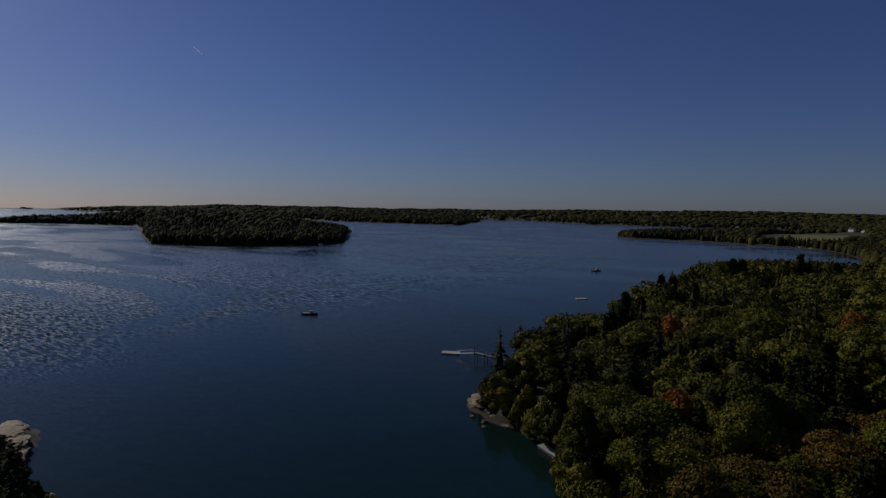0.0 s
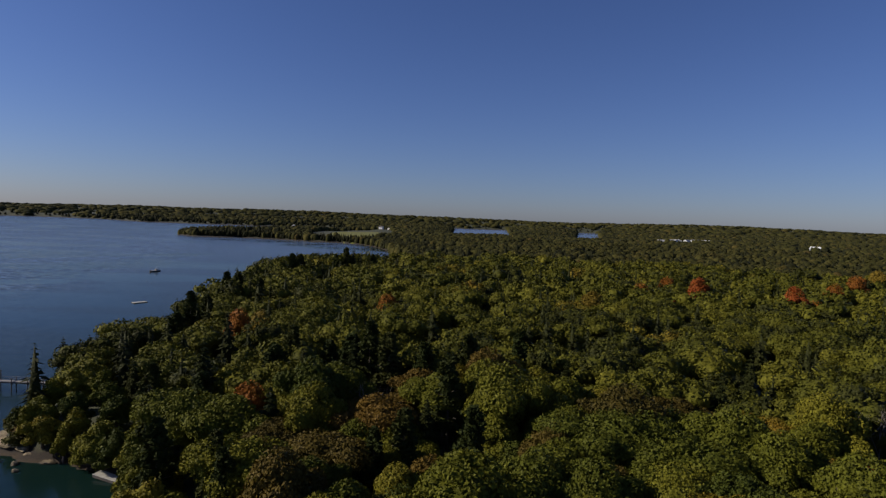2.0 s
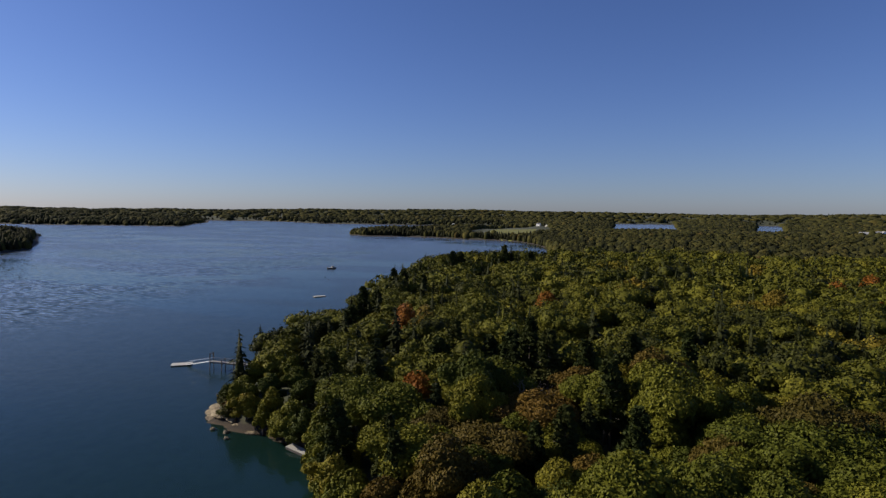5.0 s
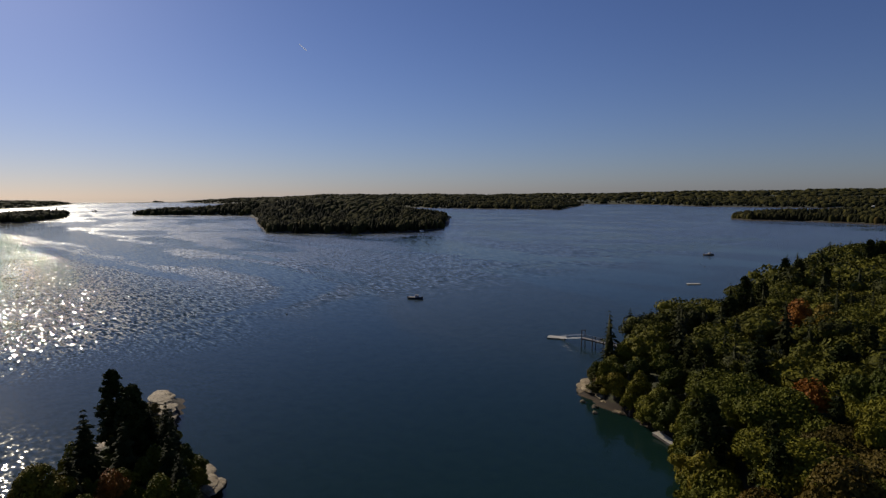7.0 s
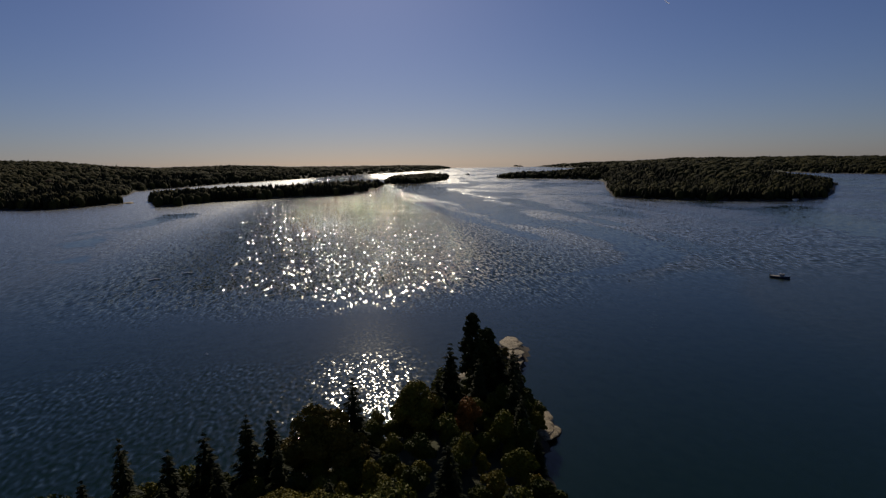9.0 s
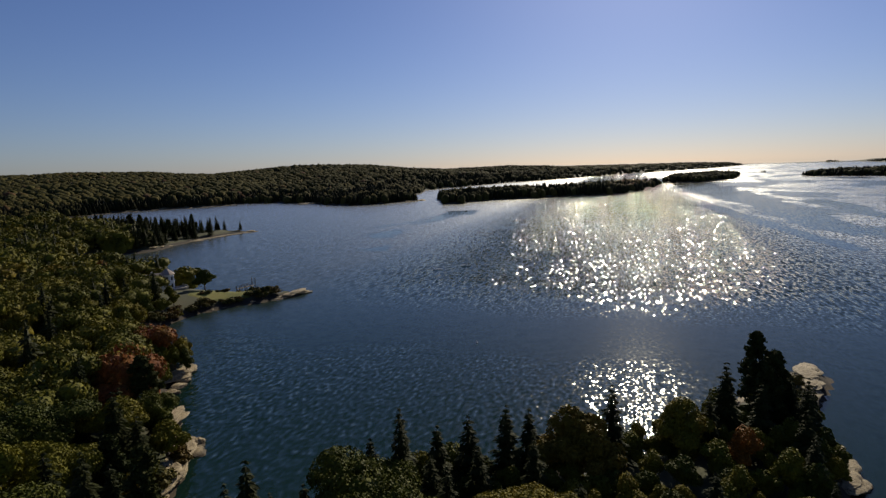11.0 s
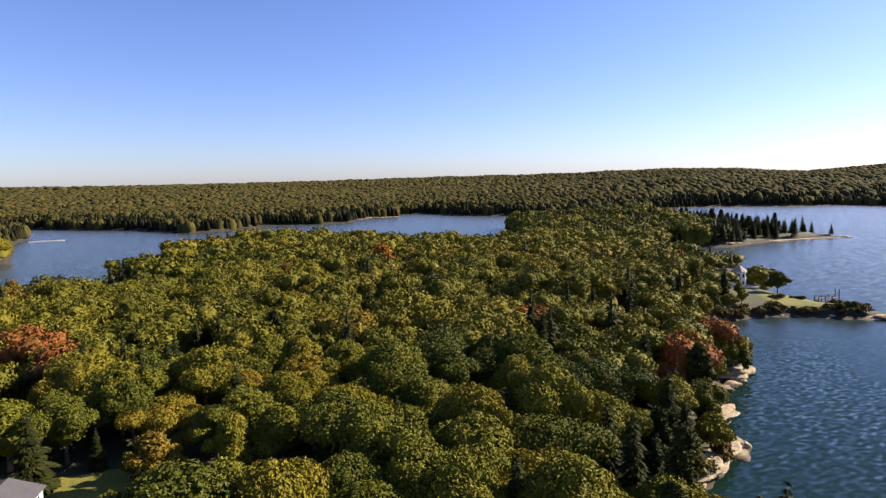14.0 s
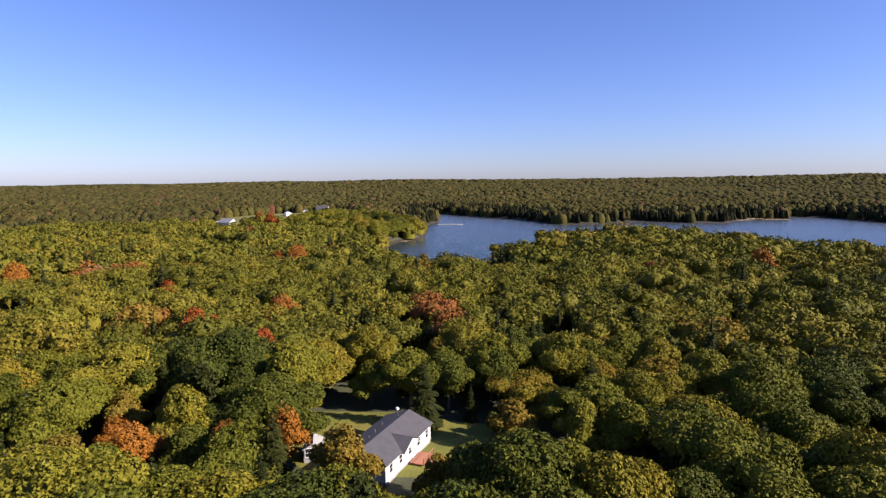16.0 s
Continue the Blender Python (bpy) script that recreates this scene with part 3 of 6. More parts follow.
def tube(a, b, r0, r1=None, sides=8):
    bm = bmesh.new()
    add_tube(bm, a, b, r0, r0 if r1 is None else r1, sides)
    return bm


def solid(points, faces):
    bm = bmesh.new()
    vs = [bm.verts.new(p) for p in points]
    for f in faces:
        bm.faces.new([vs[i] for i in f])
    return bm


def thing(name, m, label, category, group="", kind=""):
    ob = new(name)
    ob.matrix_basis = m
    ob.empty_display_size = 0.5
    return tagged(ob, label, category, group, kind)


# ---------------------------------------------------------------- ground and water
def spaced(n, reach, fine):
    """Grid lines that lie close near the middle and ever wider towards the rim."""
    u = np.linspace(-1, 1, n)
    k = np.arcsinh(reach / fine) if fine else 1
    return fine * np.sinh(u * k)


GX = spaced(430, 4990, 60)
gx, gy = np.meshgrid(GX, GX, indexing="ij")
gs = shore_dist(gx.ravel(), gy.ravel())
gz = height_at(gx.ravel(), gy.ravel(), gs)
n = len(GX)
idx = np.arange(n * n).reshape(n, n)
gfaces = np.stack([idx[:-1, :-1], idx[1:, :-1], idx[1:, 1:], idx[:-1, 1:]], -1).reshape(-1, 4)
ground = new("ground", mesh_arrays("ground", np.stack([gx.ravel(), gy.ravel(), gz], 1), gfaces, M_GROUND, True))
tagged(ground, "wooded land with leaf litter and a weedy stony shore", "ground", kind="structure")

# slicks: chains of x, y, half width
SLICKS = [[(-1700, 150, 70), (-894, 150, 36), (-609, 148, 26), (-470, 142, 20), (-400, 172, 20), (-329, 172, 16), (-285, 158, 15), (-258, 135, 11), (-244, 108, 7), (-240, 82, 4)],
          [(-760, 215, 20), (-560, 205, 9), (-420, 205, 6)], [(-700, 90, 10), (-480, 108, 8), (-360, 120, 6)],
          [(-520, 430, 26), (-389, 362, 34), (-300, 345, 30), (-235, 380, 20)], [(-640, -170, 18), (-480, -190, 10), (-340, -150, 4)]]


def slick_at(px, py):
    """1 on a slick's middle line, 0.5 at its edge, 0 well outside."""
    best = np.zeros(px.shape)
    for chain in SLICKS:
        for (ax, ay, aw), (bx, by, bw) in zip(chain[:-1], chain[1:]):
            dx, dy = bx - ax, by - ay
            k = np.clip(((px - ax) * dx + (py - ay) * dy) / (dx * dx + dy * dy), 0, 1)
            d = np.hypot(px - ax - k * dx, py - ay - k * dy) / (aw + (bw - aw) * k)
            best = np.maximum(best, np.clip(1 - d / 2, 0, 1))
    return best


WX = np.concatenate([np.linspace(-7000, -1800, 12), np.arange(-1750, -700, 25), np.arange(-700, -180, 8), np.arange(-170, 1, 20), np.linspace(100, 7000, 14)])
WY = np.concatenate([np.linspace(-7000, -500, 14), np.arange(-450, -20, 25), np.arange(-20, 460, 8), np.linspace(500, 7000, 16)])
wx, wy = np.meshgrid(WX, WY, indexing="ij")
idx = np.arange(wx.size).reshape(wx.shape)
wfaces = np.stack([idx[:-1, :-1], idx[1:, :-1], idx[1:, 1:], idx[:-1, 1:]], -1).reshape(-1, 4)
water_mesh = mesh_arrays("water", np.stack([wx.ravel(), wy.ravel(), np.zeros(wx.size)], 1), wfaces, M_WATER)
water_mesh.attributes.new("slick", "FLOAT", "POINT").data.foreach_set("value", slick_at(wx.ravel(), wy.ravel()).astype(np.float32))
water = new("water", water_mesh)
tagged(water, "calm blue-green sea bay with wind ripples and slicks", "sea", kind="structure")


# ---------------------------------------------------------------- trees: leaf clouds
def leaf_cards(rng, centres, outward, size, spread=0.7, longness=1.3):
    """A small three-cornered spray of leaves at each centre, facing roughly outward."""
    n = len(centres)
    nrm = outward + rng.normal(0, spread, (n, 3))
    nrm /= np.linalg.norm(nrm, axis=1)[:, None] + 1e-9
    t1 = np.cross(nrm, rng.normal(0, 1, (n, 3)))
    t1 /= np.linalg.norm(t1, axis=1)[:, None] + 1e-9
    t2 = np.cross(nrm, t1)
    s = size * rng.uniform(0.6, 1.35, (n, 1))
    a, b = t1 * s * longness * 0.6, t2 * s * 0.55
    v = np.stack([centres + a, centres - a * 0.8 + b * rng.uniform(0.7, 1.2, (n, 1)), centres - a * 0.8 - b * rng.uniform(0.7, 1.2, (n, 1))], 1).reshape(-1, 3)
    return v, np.arange(3 * n).reshape(n, 3)


def crown_lobes(rng, radius, height, z0, count):
    """A broad uneven crown: a main mass, wide leaning shoulders, and small clumps that barely stand out from them."""
    masses = [(np.array([0, 0, z0 + height * 0.44]), np.array([radius * 0.62, radius * 0.62, height * 0.46]))]
    turn = rng.uniform(0, 6.28)
    for i in range(6):
        a, q = turn + i * 1.05 + rng.uniform(-0.4, 0.4), radius * rng.uniform(0.30, 0.48)
        off = radius * rng.uniform(0.45, 0.82)
        masses.append((np.array([math.cos(a) * off, math.sin(a) * off, z0 + height * rng.uniform(0.24, 0.66)]), np.array([q, q, q * rng.uniform(0.62, 0.9)])))
    lobes = list(masses)
    for i in range(count):
        c, r = masses[int(rng.choice(7, p=[0.34, 0.11, 0.11, 0.11, 0.11, 0.11, 0.11]))]
        d = rng.normal(0, 1, 3)
        d[2] = abs(d[2]) * 0.9 + 0.05
        d /= np.linalg.norm(d)
        q = radius * rng.uniform(0.11, 0.23)
        lobes.append((c + d * (r - 0.55 * q), np.array([q, q, q * rng.uniform(0.6, 0.9)])))
    return lobes


def broad_crown(rng, radius, height, z0, count, leaves, size, core=True, spread=0.5, low=-0.25, depth=0.32):
    lobes = crown_lobes(rng, radius, height, z0, count)
    w = np.array([l[1][0] ** 2 for l in lobes])
    pick = rng.choice(len(lobes), leaves * 2, p=w / w.sum())
    d = rng.normal(0, 1, (leaves * 2, 3))
    d[:, 2] = np.abs(d[:, 2]) * 0.9 + low
    d /= np.linalg.norm(d, axis=1)[:, None]
    c0, r0 = np.array([l[0] for l in lobes]), np.array([l[1] for l in lobes])
    p = c0[pick] + d * r0[pick] * (1.10 - depth * rng.uniform(0.0, 1.0, (leaves * 2, 1)) ** 1.6)
    keep = np.ones(len(p), bool)
    for i in range(len(lobes)):
        inside = (((p - c0[i]) / (r0[i] * 0.84)) ** 2).sum(1) < 1
        keep &= ~(inside & (pick != i))
    p, d = p[keep][:leaves], d[keep][:leaves]
    v, f = leaf_cards(rng, p, d, size, spread)
    if core:                                     # the shaded inside of the crown
        bm = bmesh.new()
        for c, r in lobes:
            g = bmesh.ops.create_icosphere(bm, subdivisions=1, radius=1.0)
            for q in g["verts"]:
                q.co = Vector(c) + Vector([q.co[k] * r[k] * 0.74 for k in range(3)])
        bm.verts.ensure_lookup_table()
        cv = np.array([q.co[:] for q in bm.verts])
        bm.verts.index_update()
        cf = np.array([[q.index for q in fc.verts] for fc in bm.faces])
        bm.free()
        return v, f, cv, cf
    return v, f, None, None


def crown_mesh(name, material, v, f, cv, cf):
    """Leaves and core in one mesh."""
    if f.shape[1] == 4:
        f = np.concatenate([f[:, :3], f[:, [0, 2, 3]]])
    return mesh_arrays(name, np.concatenate([v, cv]), np.concatenate([f, cf + len(v)]), material)


def limb_bm(rng, trunk_h, r, limbs, reach):
    bm = bmesh.new()
    lean = Vector((rng.uniform(-0.4, 0.4), rng.uniform(-0.4, 0.4), 0))
    mid, top = Vector((0, 0, trunk_h * 0.55)) + lean * 0.5, Vector((0, 0, trunk_h)) + lean
    add_tube(bm, (0, 0, -0.4), mid, r * 1.25, r * 0.8, 8)
    add_tube(bm, mid, top, r * 0.8, r * 0.35, 8)
    for i in range(limbs):
        a = i * 2.4 + rng.uniform(-0.5, 0.5)
        z = trunk_h * rng.uniform(0.45, 0.85)
        e = Vector((math.cos(a) * reach, math.sin(a) * reach, z + trunk_h * rng.uniform(0.15, 0.35)))
        s = Vector((0, 0, z)) + lean * (z / trunk_h)
        m = s.lerp(e, 0.5) + Vector((0, 0, 0.3))
        add_tube(bm, s, m, r * 0.45, r * 0.28, 6)
        add_tube(bm, m, e, r * 0.28, r * 0.08, 6)
    return bm


def spruce_crown(rng, height, radius, sprays, ragged=0.2, open_low=0.08):
    """Needled sprays in drooping whorls round a straight stem."""
    n = sprays
    u = rng.uniform(0, 1, n) ** 0.72                       # 0 top, 1 foot of the crown
    tier = np.round(u * height / 0.85) * 0.85
    z = height - tier * (1 - open_low) + rng.normal(0, 0.07, n)
    tiers_wob = 0.95 + 0.30 * np.sin(tier * 9.7 + rng.uniform(0, 6)) * ragged * 2
    rad = radius * (0.06 + 0.94 * np.clip((height - z) / (height * 0.94), 0, 1) ** 0.85) * tiers_wob
    a = rng.uniform(0, 2 * math.pi, n)
    side = 0.85 + 0.22 * np.sin(a * 2 + tier * 3)
    k = rng.uniform(0.3, 1.0, n) ** 0.5
    p = np.stack([np.cos(a) * rad * k * side, np.sin(a) * rad * k * side, z - 0.38 * rad * k * k], 1)
    out = np.stack([np.cos(a), np.sin(a), np.full(n, -0.35)], 1)
    out /= np.linalg.norm(out, axis=1)[:, None]
    cross = np.stack([-np.sin(a), np.cos(a), np.zeros(n)], 1) + rng.normal(0, 0.25, (n, 3))
    ln = (0.28 + 0.42 * rad / radius)[:, None] * rng.uniform(0.8, 1.5, (n, 1))
    wd = 0.20 * rng.uniform(0.7, 1.4, (n, 1)) * (0.6 + 0.8 * (rad / radius))[:, None]
    wd *= 0.85
    v = np.stack([p - out * ln * 0.6, p - cross * wd, p + out * ln, p + cross * wd + np.array([0, 0, 0.06])], 1).reshape(-1, 3)
    return v, np.arange(4 * n).reshape(n, 4)


def cone_core(height, radius, base, sides=6):
    bm = bmesh.new()
    add_tube(bm, (0, 0, base), (0, 0, height * 0.93), radius * 0.34, 0.04, sides)
    bmesh.ops.triangulate(bm, faces=bm.faces[:])
    bm.verts.index_update()
    v = np.array([q.co[:] for q in bm.verts])
    f = np.array([[q.index for q in fc.verts] for fc in bm.faces])
    bm.free()
    return v, f


def pine_crown(rng, height, radius):
    """Flat irregular plates of needles at the ends of limbs, open between."""
    vs, fs, off = [], [], 0
    n = 34
    for i in range(n):
        u = i / (n - 1)
        z = height * (0.98 - 0.68 * u)
        a = i * 2.2 + rng.uniform(-0.5, 0.5)
        rr = radius * (0.08 + 0.72 * u ** 0.7) * rng.uniform(0.35, 1.15)
        c = np.array([math.cos(a) * rr, math.sin(a) * rr, z])
        q = radius * rng.uniform(0.28, 0.46) * (0.55 + 0.5 * u)
        m = 150
        d = rng.normal(0, 1, (m, 3))
        d /= np.linalg.norm(d, axis=1)[:, None]
        p = c + d * np.array([q, q, q * 0.52]) * rng.uniform(0.4, 1.0, (m, 1))
        v, f = leaf_cards(rng, p, d * np.array([0.5, 0.5, 1.3]), 0.40, 0.5, 1.8)
        vs.append(v)
        fs.append(f + off)
        off += len(v)
    return np.concatenate(vs), np.concatenate(fs)


RNG = np.random.default_rng(11)


def make_broadleaf(name, label, material, radius, crown_h, foot, leaves, size, lobes, seed, category="tree"):
    rng = np.random.default_rng(seed)
    ob = thing(name, Matrix.Translation((0, 0, 0)), label, category)
    part("trunk", limb_bm(rng, foot + crown_h * 0.5, 0.20 + radius * 0.02, 6, radius * 0.55), M_BARK, ob, smooth=True)
    v, f, cv, cf = broad_crown(rng, radius, crown_h, foot, lobes, leaves, size)
    c = new("crown", crown_mesh("crown", material, v, f, cv, cf))
    c.parent = ob
    return ob


def make_spruce(label, height, radius, sprays, seed, material, name="spruce_tree"):
    rng = np.random.default_rng(seed)
    ob = thing(name, Matrix.Translation((0, 0, 0)), label, "tree")
    part("trunk", tube((0, 0, -0.4), (0, 0, height * 0.96), 0.19, 0.03, 8), M_BARK, ob, smooth=True)
    v, f = spruce_crown(rng, height, radius, sprays, rng.uniform(0.15, 0.4))
    cv, cf = cone_core(height, radius, height * 0.16)
    c = new("crown", crown_mesh("crown", material, v, f, cv, cf))
    c.parent = ob
    return ob


def make_pine(label, height, radius, seed):
    rng = np.random.default_rng(seed)
    ob = thing("pine_tree", Matrix.Translation((0, 0, 0)), label, "tree")
    bm = tube((0, 0, -0.4), (0, 0, height * 0.95), 0.24, 0.05, 8)
    for i in range(14):
        z, a = height * (0.34 + 0.043 * i), i * 2.2
        rr = radius * (0.75 - 0.045 * i)
        add_tube(bm, (0, 0, z), (math.cos(a) * rr, math.sin(a) * rr, z + 0.5), 0.07, 0.02, 5)
    part("trunk", bm, M_BARK, ob, smooth=True)
    v, f = pine_crown(rng, height, radius)
    c = new("crown", mesh_arrays("crown", v, f, M_PINE))
    c.parent = ob
    return ob


def make_bare(label, height, seed):
    """A leafless crown of forked limbs."""
    rng = np.random.default_rng(seed)
    ob = thing("bare_tree", Matrix.Translation((0, 0, 0)), label, "tree")
    bm = bmesh.new()

    def fork(p, d, ln, r, depth):
        e = p + d * ln
        add_tube(bm, p, e, r, r * 0.6, 5)
        if depth:
            for _ in range(3 if depth > 2 else 2):
                nd = (d + Vector(rng.normal(0, 0.38, 3)) + Vector((0, 0, 0.12))).normalized()
                fork(p.lerp(e, rng.uniform(0.65, 1.0)), nd, ln * rng.uniform(0.6, 0.82), r * 0.58, depth - 1)

    fork(Vector((0, 0, -0.3)), Vector((0, 0, 1)), height * 0.36, 0.17, 5)
    part("trunk", bm, M_PALEBARK, ob)
    return ob


# ---------------------------------------------------------------- where the trees stand
HOUSE_AT = (27.8, -83.5)
CLEAR = [(27.5, -83.5, 9.5), (40, -92, 9.0), (20, -79, 4), (14, -86, 8), (13, -93, 8), (21, -97, 6), (10, -79, 7), (2, -81, 7), (-6, -82, 6), (27, -74, 5), (19.5, -63, 5.5), (21.5, -71, 6), (36, -80, 6.5), (33, -72, 4), (-44, -90, 5.5), (-196, -150, 19), (-194, -177, 11), (-186, -168, 6), (-180, -162, 5), (-181, -160, 9), (-188, -168, 8), (-206, -138, 12), (-203, -160, 14), (-190, -166, 8),
         (300, -436, 18), (283, -412, 16), (266, -388, 14), (255, -462, 11), (290, -500, 22), (315, -480, 22), (262, -482, 14), (205, -378, 7), (580, 1235, 26), (540, 1215, 20), (630, 1250, 20), (697, 982, 14), (-275, 1376, 25), (-81, 1494, 30), (330, -592, 18), (325, -625, 20), (319, -657, 18), (335, -600, 40), (345, -625, 40), (-88, -92, 2.5)]


def clear_of(px, py, grow=1.0):
    ok = np.ones(px.shape, bool)
    for cx, cy, r in CLEAR:
        ok &= np.hypot(px - cx, py - cy) > r * grow
    return ok


def scatter(x0, x1, y0, y1, step, jitter, seed):
    rng = np.random.default_rng(seed)
    xs, ys = np.meshgrid(np.arange(x0, x1, step), np.arange(y0, y1, step), indexing="ij")
    xs[:, ::2] += step * 0.5
    px = xs.ravel() + rng.uniform(-jitter, jitter, xs.size)
    py = ys.ravel() + rng.uniform(-jitter, jitter, xs.size)
    return px, py


def in_meadow(px, py):
    """The open field behind the headland and the one above the inlet."""
    a = ((px + 122) / 88) ** 2 + ((py - 1305) / 290) ** 2 < 1
    b = ((px - 335) / 66) ** 2 + ((py + 600) / 125) ** 2 < 1
    return a | b


# near woods: single trees
NEAR = 150.0
px, py = scatter(-240, 240, -240, 240, 8.0, 2.7, 3)
sd = shore_dist(px, py)
rr = np.hypot(px, py)
bearing = np.degrees(np.arctan2(-px, py)) % 360
unseen = (bearing > 242) & (bearing < 316)               # behind the camera all along
ok = (sd > 2.2) & clear_of(px, py) & (rr < NEAR) & ~(unseen & (rr > 45)) & (rr > 12)
point_woods = (px < -62) & (py > -40) & (py < 45)
ok &= ~point_woods
near_xy = np.stack([px[ok], py[ok], sd[ok]], 1)
near_xy = near_xy[np.argsort(np.hypot(near_xy[:, 0], near_xy[:, 1]))]

OAK_LABELS = ["rounded green oak crown in the dense autumn wood", "broad olive-green oak starting to turn", "dense dark green maple among other crowns",
              "yellow-green oak with a lumpy domed crown", "tall full green ash in the canopy"]
oaks = [make_broadleaf("broadleaf_tree", OAK_LABELS[i], M_OAK, r, h, f, 11000, 0.28, 44, 20 + i)
        for i, (r, h, f) in enumerate([(6.9, 10.6, 2.0), (7.6, 10.2, 1.8), (6.0, 11.4, 1.8), (8.3, 11.2, 2.0), (5.4, 10.2, 1.6)])]
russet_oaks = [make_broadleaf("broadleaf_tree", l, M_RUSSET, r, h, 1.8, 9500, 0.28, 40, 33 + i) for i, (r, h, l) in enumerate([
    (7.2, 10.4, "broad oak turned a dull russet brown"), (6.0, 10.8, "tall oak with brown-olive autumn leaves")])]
spruces = [make_spruce(l, h, r, 2200, 40 + i, M_SPRUCE) for i, (h, r, l) in enumerate([
    (13.5, 3.1, "dark narrow spruce standing above the shore trees"), (11.0, 2.8, "short dense dark green spruce"),
    (15.5, 3.3, "tall ragged dark spruce with a pointed top"), (12.5, 3.5, "broad drooping dark green spruce")])]
pines = [make_pine("white pine with flat layered tufts and open limbs", 16.0, 3.6, 60), make_pine("leaning white pine with a sparse irregular crown", 13.5, 3.8, 61)]
yellow = make_broadleaf("birch_tree", "small birch with yellowing autumn leaves", M_YELLOW, 3.3, 8.0, 1.2, 3800, 0.27, 16, 71)
orange = make_broadleaf("maple_tree", "maple turned orange among green oaks", M_ORANGE, 3.6, 8.2, 1.4, 4000, 0.27, 16, 72)
red = make_broadleaf("maple_tree", "maple turned bright red by autumn", M_RED, 3.2, 8.4, 1.6, 3800, 0.27, 16, 73)
scrub = [make_broadleaf("scrub_oak", l, M_OAK, r, h, 0.5, 2400, 0.29, n_l, 85 + i) for i, (r, h, n_l, l) in enumerate([
    (3.0, 6.4, 11, "low bushy oak leaning out over the shore"), (2.5, 7.4, 9, "slim leafy shore tree branched to the ground"), (3.5, 5.6, 13, "spreading scrub oak on the bank")])]
bare = make_bare("leafless tree with pale grey twigs", 12.0, 80)
PROTOS = [*scrub, *oaks, *russet_oaks, *spruces, *pines, yellow, orange, red, bare]


def plant(proto, x, y, scale=1.0, turn=0.0, tall=1.0, sink=0.15):
    wide = 1.0 + 0.14 * math.sin(x * 12.9 + y * 7.3)         # no crown is quite round
    m = Matrix.LocRotScale((x, y, ground_z(x, y) - sink), Euler((0, 0, turn)), (scale * wide, scale / wide, scale * tall))
    ob = copy_thing(proto, m)
    ob.scale = (scale * wide, scale / wide, scale * tall)
    return ob


# coloured trees whose places are known: kind, x, y, size
SPECIAL = [(red, 91, -119, 1.35), (red, 85, -118, 1.2), (red, 75, -111, 1.05), (red, 64, -105, 1.35), (yellow, 68, -100, 0.95), (orange, 48, -69, 1.0), (orange, 46, -72, 0.85), (orange, 42, -74, 1.15),
           (orange, 58, -62, 1.15), (orange, 54, -55, 1.0), (yellow, 64, -57, 1.2), (yellow, 29.5, -67.5, 1.3), (yellow, 17.5, -70.5, 0.85), (scrub[2], 13, -82, 0.6), (spruces[1], 12, -88, 0.5), (scrub[1], 14, -94, 0.6), (spruces[0], 19, -99, 0.5), (scrub[0], 9, -79, 0.8), (orange, 75, -127, 1.3), (orange, 81, -142, 1.35), (orange, 130, -242, 1.7), (orange, 138, -239, 1.4),
           (red, 130, -157, 1.2), (bare, 181, -181, 1.0), (orange, 194, -159, 1.6), (orange, -65, -248, 1.8), (red, -23, -102, 0.95), (yellow, -5, -133, 1.0), (yellow, 10, -90, 1.0), (yellow, 68, -237, 1.6),
           (red, 235, -396, 1.9), (orange, 277, -449, 1.7), (yellow, 271, -440, 1.4), (bare, 66, -53, 0.95), (yellow, 61, -50, 1.0), (yellow, 57, -66, 0.95), (orange, 66, -68, 0.9), (yellow, 70, -74, 1.1),
           (orange, -53, 180, 1.6), (yellow, -45, 174, 1.7), (red, 131, 263, 2.0), (red, 106, 233, 1.2), (red, 165, 245, 1.9), (orange, 171, 240, 1.4), (orange, 210, 281, 1.9), (orange, 257, 327, 2.0), (yellow, 287, 348, 2.3),
           (orange, 270, 340, 1.8), (yellow, 72, 231, 1.7), (orange, 108, 273, 1.6), (orange, -10, 226, 1.4), (orange, -32, 115, 1.35), (bare, -10, 115, 1.0), (bare, -7, 117, 0.9), (orange, 24, 107, 1.0),
           (red, 44, 116, 0.9), (yellow, 42, 104, 1.2), (bare, 80, 95, 1.1), (yellow, 57, 80, 1.2), (red, 71, 86, 0.7), (yellow, 55, 101, 1.1), (yellow, 62, 82, 1.0), (orange, 135, 305, 1.7), (orange, -201, -218, 1.2)]
CLEAR += [(x, y, 5.0) for _, x, y, _ in SPECIAL if math.hypot(x, y) > 140]
taken = np.array([(x, y) for _, x, y, _ in SPECIAL])
for i, (kind, x, y, s) in enumerate(SPECIAL):
    plant(kind, x, y, s, i * 1.7)

